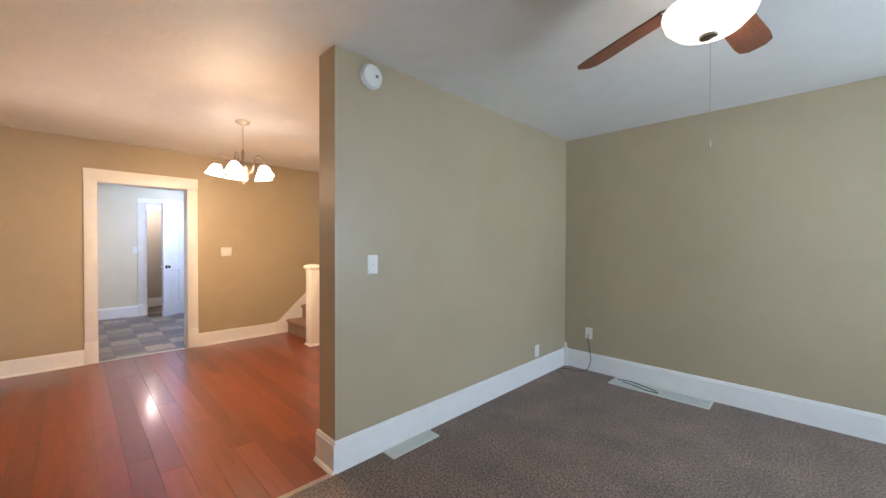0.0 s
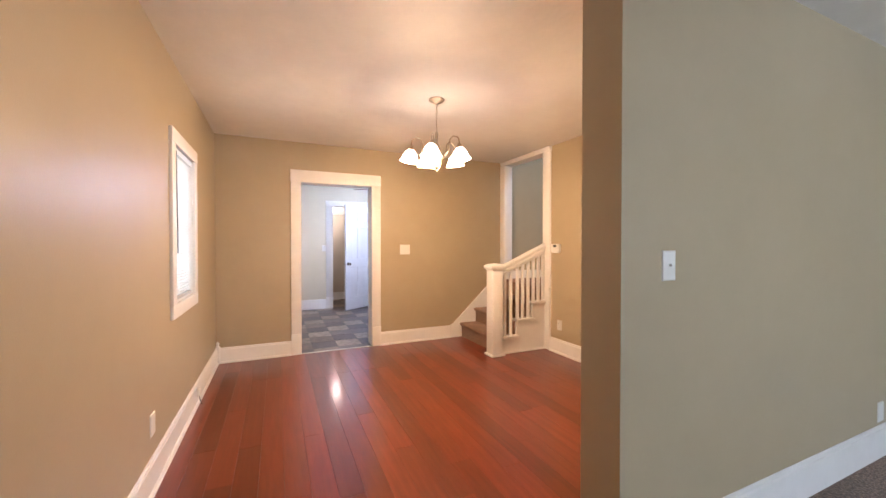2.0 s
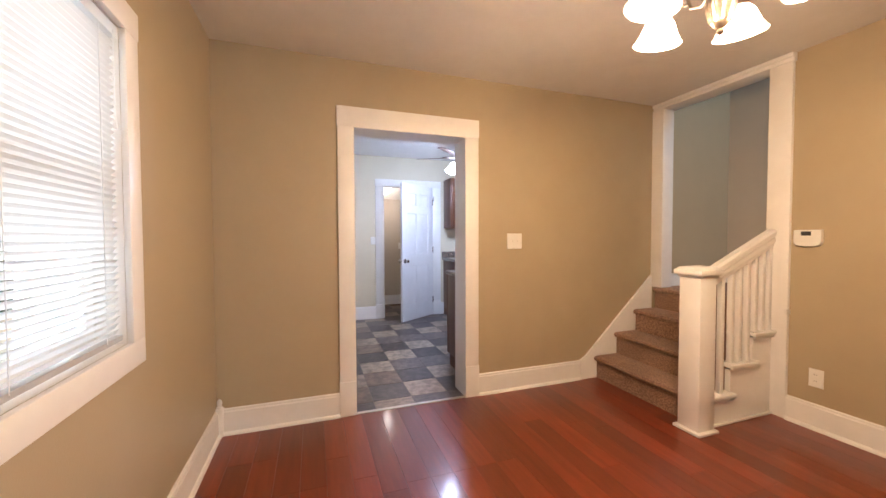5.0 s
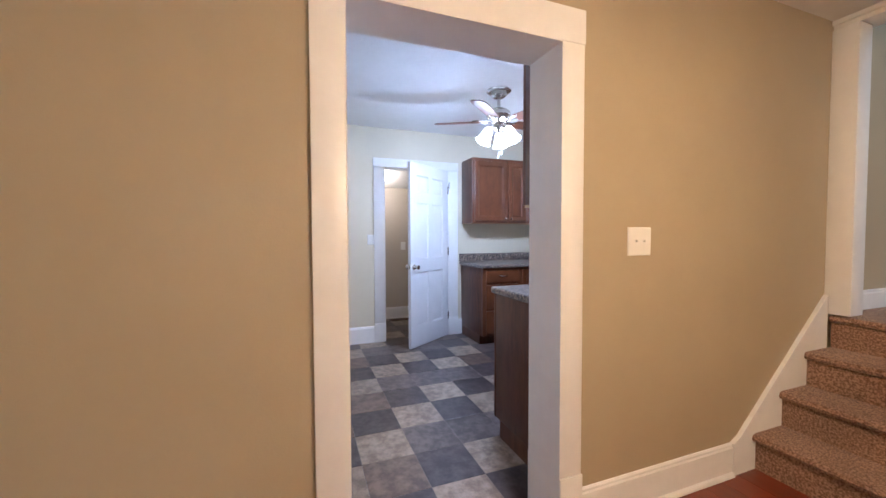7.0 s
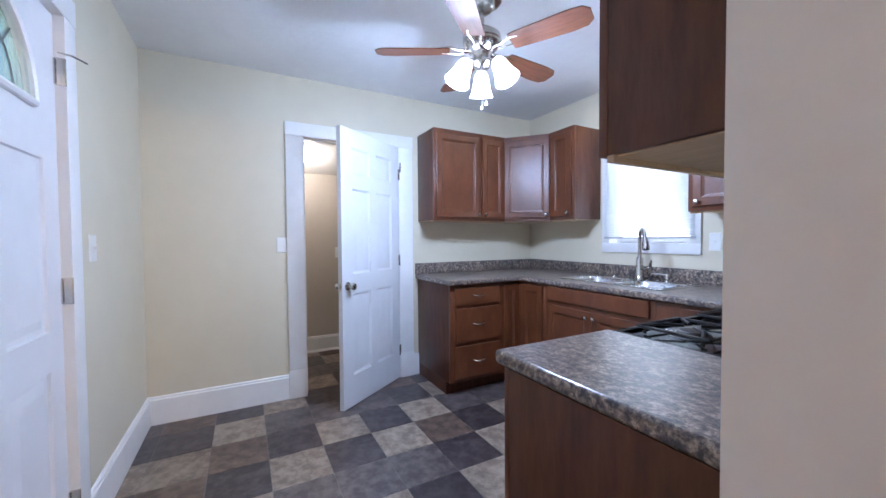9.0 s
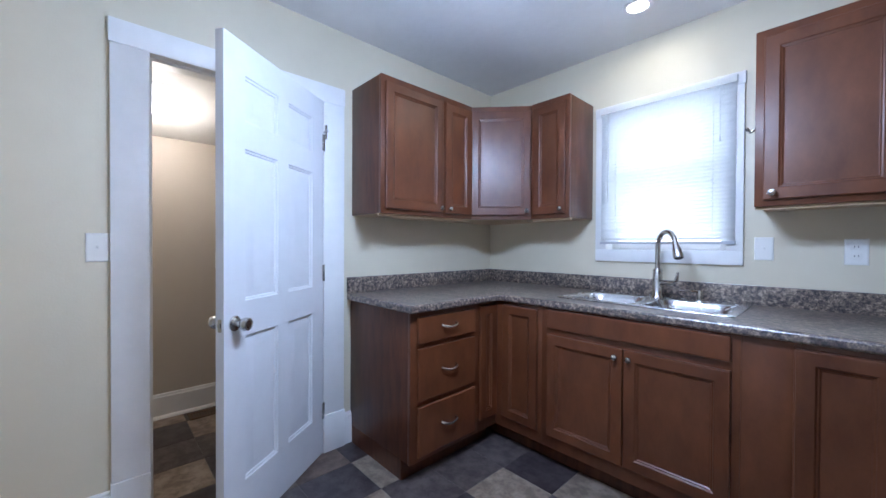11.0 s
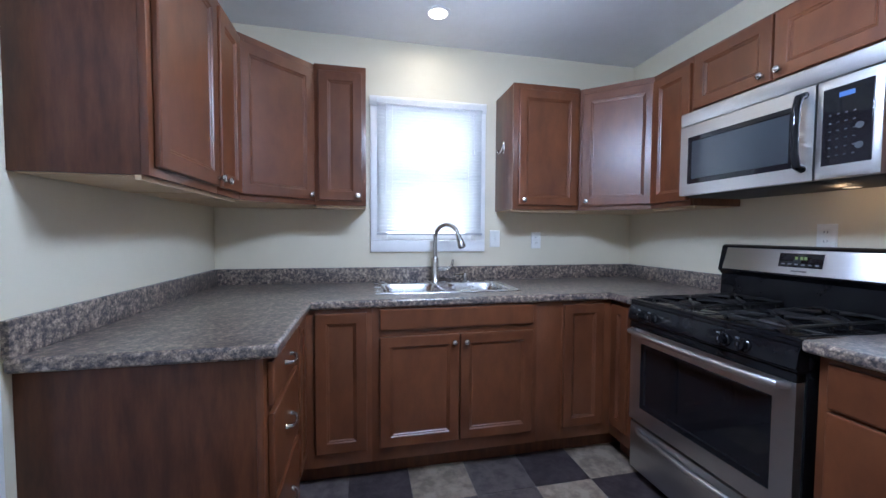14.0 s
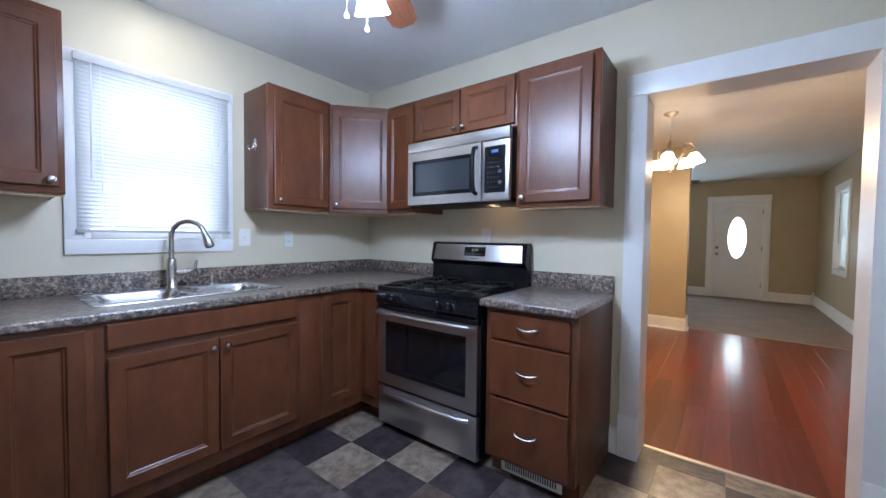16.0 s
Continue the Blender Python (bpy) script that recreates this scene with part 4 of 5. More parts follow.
BD, BH, TOE = 0.61, 0.876, 0.105
cabinet("drawer_base_cabinet", (XB, 2.10, 0), 90, 0.505, 0.60, BH, "three-drawer base cabinet in stained maple", (), [(0.040, 0.462, 0.713, 0.847), (0.040, 0.462, 0.42, 0.686), (0.040, 0.462, 0.135, 0.39)], TOE, group=G2)
cabinet("corner_base_cabinet", (XB, 2.605, 0), 90, 0.165, 0.60, BH, "narrow corner base cabinet door in stained maple", [(0.006, 0.160, 0.175, 0.852)], (), TOE, group=G2)
cabinet("corner_base_cabinet", (XB + 0.02, YS, 0), 0, 0.905, 0.655, BH, "corner base cabinet in stained maple", [(0.640, 0.880, 0.175, 0.855)], (), TOE, group=G2)
cabinet("sink_base_cabinet", (-7.605, YS, 0), 0, 0.872, 0.655, BH, "two-door sink base cabinet with a false drawer front", [(0.038, 0.438, 0.175, 0.728, (0.41, 0.69)), (0.444, 0.844, 0.175, 0.728, (0.472, 0.69))],
        [(0.038, 0.844, 0.764, 0.866, 0)], TOE, group=G2)
cabinet("filler_panel", (-6.733, YS, 0), 0, 0.150, 0.652, BH, "plain stained maple filler panel between base cabinets", (), (), TOE, group=G2)
cabinet("corner_base_cabinet", (-6.583, YS, 0), 0, 0.90, 0.655, BH, "corner base cabinet in stained maple", [(0.004, 0.246, 0.175, 0.855)], (), TOE, group=G2)
cabinet("corner_base_cabinet", (XK, 2.775, 0), -90, 0.172, 0.625, BH, "narrow corner base cabinet beside the range", [(0.018, 0.150, 0.175, 0.855)], (), TOE, group=G2)
drw = cabinet("drawer_base_cabinet", (XK, 1.806, 0), -90, 0.460, 0.62, BH, "three-drawer base cabinet beside the range", (), [(0.030, 0.430, 0.722, 0.856), (0.030, 0.430, 0.438, 0.710), (0.030, 0.430, 0.125, 0.424)], TOE, group=G2)
bm = boxes((0.06, 0.38, -0.556, -0.546, 0.012, 0.092), bevel=0.002)
grille = part("toe_grille", bm, VENT_WHITE, drw, "white toe-kick heating grille")
for k in range(22):
    part("grille_slot", boxes((0.085 + k * 0.0125, 0.091 + k * 0.0125, -0.558, -0.5555, 0.028, 0.076)), SLOT, grille)

# worktops
top = thing("worktop", (0, 0, BH), "speckled brown laminate worktop with a backsplash", "worktop")
SINK = (-7.555, -6.80, 2.935, 3.335)
bm = slab("z", 0.0, 0.04, [XB, XK], [2.072, YS], [(-7.885, -6.315, 0, 2.748), (-6.315, -5.6, 0, 2.605), SINK])
o = part("top", bm, COUNTER, top)
mod = o.modifiers.new("edge", "BEVEL")
mod.width, mod.segments, mod.limit_method, mod.angle_limit = 0.011, 3, "ANGLE", radians(50)
for row in ((XB, XB + 0.02, 2.072, YS, 0.04, 0.138), (XB + 0.02, XK - 0.02, YS - 0.02, YS, 0.04, 0.138), (XK - 0.02, XK, 2.605, YS, 0.04, 0.138)):
    part("backsplash", boxes(row, bevel=0.003), COUNTER, top)
top2 = thing("worktop", (0, 0, BH), "short speckled brown laminate worktop beside the range", "worktop")
o = part("top", boxes((-6.315, XK, 1.342, 1.832, 0.0, 0.04)), COUNTER, top2)
mod = o.modifiers.new("edge", "BEVEL")
mod.width, mod.segments, mod.limit_method, mod.angle_limit = 0.011, 3, "ANGLE", radians(50)
part("backsplash", boxes((XK - 0.02, XK, 1.342, 1.832, 0.04, 0.138), bevel=0.003), COUNTER, top2)


def rounded(x0, x1, y0, y1, r, z, n=4):
    pts = []
    for cx, cy, a in ((x1 - r, y1 - r, 0), (x0 + r, y1 - r, 90), (x0 + r, y0 + r, 180), (x1 - r, y0 + r, 270)):
        pts += [(cx + r * math.cos(radians(a + 90 * k / n)), cy + r * math.sin(radians(a + 90 * k / n)), z) for k in range(n + 1)]
    return pts


# sink and taps
ZT = BH + 0.04
sink = thing("kitchen_sink", (0, 0, ZT), "double bowl stainless steel sink set in the worktop", "sink")
BOWLS = ((-7.545, -7.205), (-7.15, -6.81))
bm = slab("z", 0.0, 0.006, [-7.585, -6.77], [2.895, 3.375], [(a, b, 2.935, 3.255) for a, b in BOWLS])
o = part("rim", bm, SINK_STEEL, sink)
mod = o.modifiers.new("edge", "BEVEL")
mod.width, mod.segments, mod.limit_method = 0.003, 2, "ANGLE"
for a, b in BOWLS:
    bm = bmesh.new()
    loft(bm, [rounded(a - 0.004, b + 0.004, 2.931, 3.259, 0.02, 0.0065), rounded(a + 0.006, b - 0.006, 2.941, 3.249, 0.06, 0.002), rounded(a + 0.016, b - 0.016, 2.951, 3.239, 0.07, -0.02),
              rounded(a + 0.026, b - 0.026, 2.961, 3.229, 0.07, -0.15), rounded(a + 0.06, b - 0.06, 3.0, 3.19, 0.05, -0.17)], False, True)
    bowl = part("bowl", bm, SINK_STEEL, sink)
    bm = bmesh.new()
    revolve(bm, [(0.045, -0.168), (0.04, -0.166), (0.03, -0.172), (0.0, -0.172)], 18, ((a + b) / 2, 3.1, 0))
    part("drain", bm, NICKEL, bowl)
tap = thing("kitchen_faucet", (-7.19, 3.315, ZT + 0.006), "brushed nickel gooseneck faucet with a pull-down spray", "faucet")
bm = bmesh.new()
revolve(bm, [(0.0, 0), (0.035, 0), (0.033, 0.006), (0.0275, 0.013), (0.0255, 0.10), (0.024, 0.155), (0.018, 0.166), (0.0, 0.166)], 20)
part("body", bm, NICKEL, tap)
u = Vector((0.70, -0.714, 0))
pts = [Vector((0, 0, 0.15)), Vector((0, 0, 0.27))] + [u * (0.088 - 0.088 * math.cos(radians(a))) + Vector((0, 0, 0.285 + 0.088 * math.sin(radians(a)))) for a in range(0, 166, 15)]
bm = bmesh.new()
tube(bm, pts, 0.0135, 12)
part("spout", bm, NICKEL, tap)
e, d = pts[-1], (pts[-1] - pts[-2]).normalized()
bm = bmesh.new()
tube(bm, [e - d * 0.004, e + d * 0.02, e + d * 0.03, e + d * 0.075, e + d * 0.085], [0.0155, 0.017, 0.021, 0.0255, 0.0225], 16)
head = part("spray_head", bm, NICKEL, tap)
bm = bmesh.new()
tube(bm, [e + d * 0.084, e + d * 0.088], [0.017, 0.015], 14)
part("spray_face", bm, SLOT, head)
bm = bmesh.new()
tube(bm, [(0.015, -0.005, 0.085), (0.085, -0.028, 0.088), (0.103, -0.034, 0.105), (0.112, -0.037, 0.15)], [0.0135, 0.012, 0.0105, 0.006], 12)
part("lever", bm, NICKEL, tap)
soap = thing("soap_dispenser", (-6.985, 3.32, ZT + 0.006), "small brushed nickel soap dispenser", "soap dispenser")
bm = bmesh.new()
revolve(bm, [(0.0, 0), (0.021, 0), (0.019, 0.006), (0.0155, 0.01), (0.0155, 0.048), (0.013, 0.056), (0.0, 0.057)], 16)
tube(bm, [(0, 0, 0.048), (-0.045, -0.03, 0.051), (-0.085, -0.052, 0.048)], 0.0075, 8)
part("pump", bm, NICKEL, soap)
cap = thing("sink_hole_cover", (-7.42, 3.335, ZT + 0.006), "round nickel cover on the sink rim", "sink cover")
bm = bmesh.new()
revolve(bm, [(0.02, 0), (0.018, 0.004), (0.0, 0.006)], 16)
part("disc", bm, NICKEL, cap)

# ---- gas range ----
W, D = 0.752, 0.632
rng = thing("gas_range", (XK - 0.02, 2.591, 0.0), "stainless and black gas range with cast iron grates", "range", turn=-90)
part("body", boxes((0.0, W, -D + 0.035, -0.02, 0.05, 0.885), bevel=0.004), BLACK_ENAMEL, rng)
for x in (0.05, W - 0.05):
    for y in (-D + 0.1, -0.08):
        bm = bmesh.new()
        revolve(bm, [(0.018, 0.0), (0.018, 0.01), (0.01, 0.015), (0.01, 0.055)], 10, (x, y, 0), cap=(True, True))
        part("foot", bm, SLOT, rng)
bm = boxes((0.008, W - 0.008, -D + 0.006, -D + 0.04, 0.045, 0.285), bevel=0.006)
drawer = part("storage_drawer", bm, STEEL, rng, "brushed steel storage drawer")
bm = bmesh.new()
tube(bm, [(0.06, -D + 0.008, 0.252), (0.10, -D - 0.016, 0.252), (W / 2, -D - 0.024, 0.25), (W - 0.10, -D - 0.016, 0.252), (W - 0.06, -D + 0.008, 0.252)], 0.013, 10)
part("drawer_handle", bm, STEEL, drawer)
bm = slab("y", -D, -D + 0.045, [0.006, W - 0.006], [0.30, 0.785], [(0.075, W - 0.075, 0.375, 0.70)])
door = part("oven_door", bm, STEEL, rng, "brushed steel oven door")
bm = bmesh.new()
rings_panel(bm, 0.072, W - 0.072, 0.372, 0.703, [(0, -0.004), (0.006, 0.002), (0.03, 0.002), (0.034, -0.004), (0.036, -0.004)], -D)
part("oven_window", bm, BLACK_GLASS, door, "black oven window")
part("door_cap", boxes((0.004, W - 0.004, -D - 0.003, -D + 0.045, 0.768, 0.80), bevel=0.004), BLACK_ENAMEL, door)
bm = bmesh.new()
tube(bm, [(0.03, -D, 0.755), (0.04, -D - 0.035, 0.757), (0.12, -D - 0.05, 0.757), (W / 2, -D - 0.054, 0.756), (W - 0.12, -D - 0.05, 0.757), (W - 0.04, -D - 0.035, 0.757), (W - 0.03, -D, 0.755)], 0.014, 12)
part("oven_handle", bm, STEEL, door)
bm = bmesh.new()
prof = [(-D - 0.002, 0.80), (-D - 0.014, 0.815), (-D - 0.005, 0.872), (-D + 0.012, 0.896), (-D + 0.06, 0.896), (-D + 0.06, 0.80)]
loft(bm, [[(x, p, q) for p, q in prof] for x in (0.0, W)], True, True)
panel = part("control_panel", bm, BLACK_ENAMEL, rng)
tilt = pose(0, 0, 0, 82).to_3x3()
for x in (0.10, 0.165, 0.515, 0.59):
    bm = bmesh.new()
    revolve(bm, [(0.0, 0), (0.024, 0), (0.023, 0.008), (0.018, 0.012), (0.016, 0.03), (0.0, 0.032)], 16, (x, -D - 0.009, 0.845), tilt)
    box(bm, x - 0.004, x + 0.004, -D - 0.046, -D - 0.012, 0.832, 0.860, 0.002)
    kn = part("burner_knob", bm, BLACK_ENAMEL, panel)
    part("knob_mark", boxes((x - 0.0012, x + 0.0012, -D - 0.047, -D - 0.044, 0.846, 0.858)), PRINT, kn)
    part("printed_mark", boxes((x - 0.035, x - 0.022, -D - 0.0135, -D - 0.0085, 0.862, 0.868)), PRINT, panel)
bm = boxes((-0.003, W + 0.003, -D + 0.0, -0.06, 0.884, 0.902), bevel=0.006)
box(bm, -0.003, W + 0.003, -D, -D + 0.025, 0.9, 0.912, 0.005)
for x in (-0.003, W - 0.017):
    box(bm, x, x + 0.02, -D + 0.02, -0.06, 0.9, 0.912, 0.005)
part("cooktop", bm, BLACK_ENAMEL, rng)
for x in (0.19, 0.56):
    for y, r in ((-0.47, 0.045), (-0.20, 0.036)):
        bm = bmesh.new()
        revolve(bm, [(r + 0.02, 0.902), (r + 0.012, 0.908), (r, 0.91), (r, 0.918), (r - 0.004, 0.922), (0.0, 0.924)], 18, (x, y, 0))
        part("burner", bm, IRON, rng)
        bm = bmesh.new()
        h = 0.937
        for k in range(4):
            a = radians(45 + 90 * k)
            ca, sa = math.cos(a), math.sin(a)
            tube(bm, [(x + 0.025 * ca, y + 0.025 * sa, h), (x + 0.10 * ca, y + 0.10 * sa, h + 0.002), (x + 0.155 * ca, y + 0.125 * sa, h - 0.006), (x + 0.165 * ca, y + 0.13 * sa, 0.906)], 0.0065, 6)
        q = 0.12
        for (ax, ay), (bx, by) in (((-q, -q), (q, -q)), ((q, -q), (q, q)), ((q, q), (-q, q)), ((-q, q), (-q, -q))):
            tube(bm, [(x + ax, y + ay * 0.95, h - 0.008), (x + bx, y + by * 0.95, h - 0.008)], 0.006, 6)
        part("grate", bm, IRON, rng, "black cast iron grate")
bm = bmesh.new()
prof = [(-0.075, 0.89), (-0.07, 1.03), (-0.095, 1.055), (-0.07, 1.178), (-0.055, 1.188), (-0.01, 1.188), (-0.005, 0.89)]
loft(bm, [[(x, p, q) for p, q in prof] for x in (-0.004, W + 0.004)], True, True)
guard = part("backguard", bm, BLACK_ENAMEL, rng)
bm = bmesh.new()


def guard_y(z):
    return -0.095 + (z - 1.055) / 0.123 * 0.025 - 0.002


loft(bm, [[(x0, guard_y(1.062), 1.062), (x1, guard_y(1.062), 1.062), (x1 - 0.01, guard_y(1.172), 1.172), (x0 + 0.01, guard_y(1.172), 1.172)] for x0, x1 in ((0.02, W - 0.02),)] +
     [[(0.022, guard_y(1.064) - 0.002, 1.064), (W - 0.022, guard_y(1.064) - 0.002, 1.064), (W - 0.034, guard_y(1.17) - 0.002, 1.17), (0.034, guard_y(1.17) - 0.002, 1.17)]], False, True)
part("steel_fascia", bm, STEEL, guard, "brushed steel fascia")
bm = bmesh.new()
loft(bm, [[(0.29, guard_y(1.095) - 0.0045, 1.095), (0.46, guard_y(1.095) - 0.0045, 1.095), (0.46, guard_y(1.157) - 0.0045, 1.157), (0.29, guard_y(1.157) - 0.0045, 1.157)],
           [(0.293, guard_y(1.098) - 0.006, 1.098), (0.457, guard_y(1.098) - 0.006, 1.098), (0.457, guard_y(1.154) - 0.006, 1.154), (0.293, guard_y(1.154) - 0.006, 1.154)]], False, True)
disp = part("clock_panel", bm, BLACK_GLASS, guard)
for k, x in enumerate((0.355, 0.375, 0.39)):
    part("digit", boxes((x, x + 0.011, guard_y(1.135) - 0.0072, guard_y(1.135) - 0.0062, 1.128, 1.143)), GREEN, disp)
for k in range(6):
    part("touch_mark", boxes((0.305 + k * 0.026, 0.318 + k * 0.026, guard_y(1.108) - 0.0072, guard_y(1.108) - 0.006, 1.105, 1.111)), PRINT, disp)
part("maker_bar", boxes((0.345, 0.405, guard_y(1.078) - 0.004, guard_y(1.078) - 0.0025, 1.075, 1.081)), PRINT, guard)

# ---- microwave hood ----
WM, DM, HM = 0.76, 0.395, 0.412
mw = thing("microwave_hood", (XK - 0.004, 2.572, 1.436), "stainless over-the-range microwave with a black window", "microwave", turn=-90)
part("body", boxes((0, WM, -DM + 0.03, 0, 0.012, HM), bevel=0.003), BLACK_ENAMEL, mw)
bm = bmesh.new()
prof = [(-DM + 0.03, 0.0), (-DM + 0.05, -0.008), (-0.02, -0.008), (-0.01, 0.012), (-DM + 0.03, 0.012)]
loft(bm, [[(x, p, q) for p, q in prof] for x in (0.01, WM - 0.01)], True, True)
base = part("vent_base", bm, SLOT, mw)
part("hood_lamp", boxes((0.50, 0.54, -0.12, -0.08, -0.0095, -0.007)), HOOD_LED, base)
bm = bmesh.new()
prof = [(-DM + 0.03, 0.347), (-DM, 0.347), (-DM - 0.002, 0.350), (-DM - 0.002, HM - 0.006), (-DM + 0.004, HM), (-DM + 0.03, HM)]
loft(bm, [[(x, p, q) for p, q in prof] for x in (0.0, WM)], True, True)
part("vent_grille", bm, STEEL, mw, "brushed steel vent strip")
bm = slab("y", -DM - 0.002, -DM + 0.03, [0.0, 0.578], [0.0, 0.342], [(0.045, 0.52, 0.055, 0.285)])
mdoor = part("microwave_door", bm, STEEL, mw)
bm = bmesh.new()
rings_panel(bm, 0.042, 0.523, 0.052, 0.288, [(0, -0.003), (0.003, 0.001), (0.024, 0.001), (0.026, -0.002), (0.028, -0.002)], -DM - 0.002)
part("window_frame", bm, BLACK_GLASS, mdoor)
bm = bmesh.new()
rings_panel(bm, 0.068, 0.497, 0.078, 0.262, [(0, 0.0), (0.001, 0.0008), (0.002, 0.0008)], -DM - 0.002)
part("window", bm, MW_GLASS, mdoor, "dark see-through microwave window")
bm = bmesh.new()
tube(bm, [(0.545, -DM, 0.045), (0.545, -DM - 0.03, 0.055), (0.545, -DM - 0.043, 0.10), (0.545, -DM - 0.046, 0.18), (0.545, -DM - 0.043, 0.26), (0.545, -DM - 0.03, 0.305), (0.545, -DM, 0.315)], [0.014, 0.014, 0.0135, 0.013, 0.0135, 0.014, 0.014], 10)
part("door_handle", bm, BLACK_ENAMEL, mdoor, "black door handle")
bm = bmesh.new()
rings_panel(bm, 0.584, WM, 0.0, 0.342, [(0, -0.03), (0, 0.0), (0.003, 0.002), (0.02, 0.002)], -DM, cap=True)
ctl = part("control_frame", bm, STEEL, mw)
bm = bmesh.new()
rings_panel(bm, 0.602, WM - 0.022, 0.045, 0.31, [(0, 0.002), (0.002, 0.0035), (0.004, 0.0035)], -DM)
pad = part("keypad", bm, BLACK_GLASS, ctl)
part("clock_digits", boxes((0.648, 0.69, -DM - 0.0045, -DM - 0.0036, 0.272, 0.288)), DISPLAY, pad)
for r in range(6):
    for c in range(4):
        part("key", boxes((0.622 + c * 0.022, 0.629 + c * 0.022, -DM - 0.0042, -DM - 0.0036, 0.075 + r * 0.028, 0.079 + r * 0.028)), KEY_PRINT, pad)
for z in (0.10, 0.165):
    bm = bmesh.new()
    revolve(bm, [(0.011, 0), (0.011, 0.002), (0, 0.002)], 14, (0.706, -DM - 0.0036, z), pose(0, 0, 0, 90).to_3x3())
    part("round_key", bm, KEY_PRINT, pad)
lamp("hood_light", "POINT", (-5.82, 2.05, 1.405), HOOD, (1.0, 0.62, 0.3), 0.02)

# coat hook on the cabinet side
hook = thing("coat_hook", (-6.742, 3.27, 1.805), "small chrome hook on a cabinet side", "hook")
bm = bmesh.new()
revolve(bm, [(0.020, 0.0), (0.017, 0.005), (0, 0.008)], 16, m=pose(0, 0, 0, 0, -90).to_3x3() @ Matrix.Diagonal((2.0, 0.75, 1)))
tube(bm, [(-0.005, 0, 0.004), (-0.016, -0.002, -0.03), (-0.036, -0.006, -0.042), (-0.050, -0.010, -0.022)], [0.008, 0.0075, 0.007, 0.009], 10)
part("hook_body", bm, NICKEL, hook)


# ---- lights ----
SHADES = {
    "wide": [(0.022, 0.0), (0.034, -0.010), (0.050, -0.030), (0.060, -0.055), (0.068, -0.078), (0.080, -0.096), (0.085, -0.103), (0.081, -0.103), (0.065, -0.076), (0.056, -0.054), (0.046, -0.030), (0.022, -0.008)],
    "bell": [(0.020, 0.0), (0.030, -0.008), (0.039, -0.030), (0.045, -0.065), (0.053, -0.10), (0.063, -0.126), (0.067, -0.132), (0.063, -0.132), (0.050, -0.10), (0.041, -0.065), (0.035, -0.030), (0.022, -0.008)],
}


def shade(bm, m, scale=1.0, n=22, kind="wide"):
    prof = SHADES[kind]
    return revolve(bm, [(r * scale, z * scale) for r, z in prof], n, m.translation, m.to_3x3())


CX, CY = -3.66, 1.31
DROP = -0.022
ch = thing("chandelier", (CX, CY, H), "antique nickel chandelier with five lit frosted glass shades", "chandelier")
bm = bmesh.new()
revolve(bm, [(0.0, 0.0), (0.062, 0.0), (0.064, -0.008), (0.05, -0.02), (0.02, -0.032), (0.008, -0.038), (0.0, -0.038)], 24)
part("canopy", bm, BRONZE_NICKEL, ch)
bm = bmesh.new()
z = -0.036
k = 0
while z > -0.255:
    pts = [(0.006 * math.cos(radians(a)) if k % 2 else 0.0, 0.0 if k % 2 else 0.006 * math.cos(radians(a)), z - 0.011 + 0.012 * math.sin(radians(a))) for a in range(0, 361, 45)]
    tube(bm, pts, 0.0017, 5)
    z -= 0.019
    k += 1
part("chain", bm, BRONZE_NICKEL, ch)
bm = bmesh.new()
revolve(bm, [(0.0, -0.235), (0.007, -0.238), (0.009, -0.25), (0.014, -0.26), (0.011, -0.275), (0.011, -0.33), (0.026, -0.35), (0.038, -0.375), (0.04, -0.40), (0.028, -0.43), (0.034, -0.45), (0.034, -0.48), (0.026, -0.495), (0.028, -0.52), (0.018, -0.54), (0.008, -0.548), (0.011, -0.558), (0.0, -0.568)], 20, (0, 0, DROP))
for k in range(8):
    a = radians(45 * k)
    tube(bm, [(r * math.cos(a), r * math.sin(a), DROP - q) for r, q in ((0.033, 0.44), (0.036, 0.485), (0.026, 0.525))], 0.006, 6)
part("column", bm, BRONZE_NICKEL, ch)
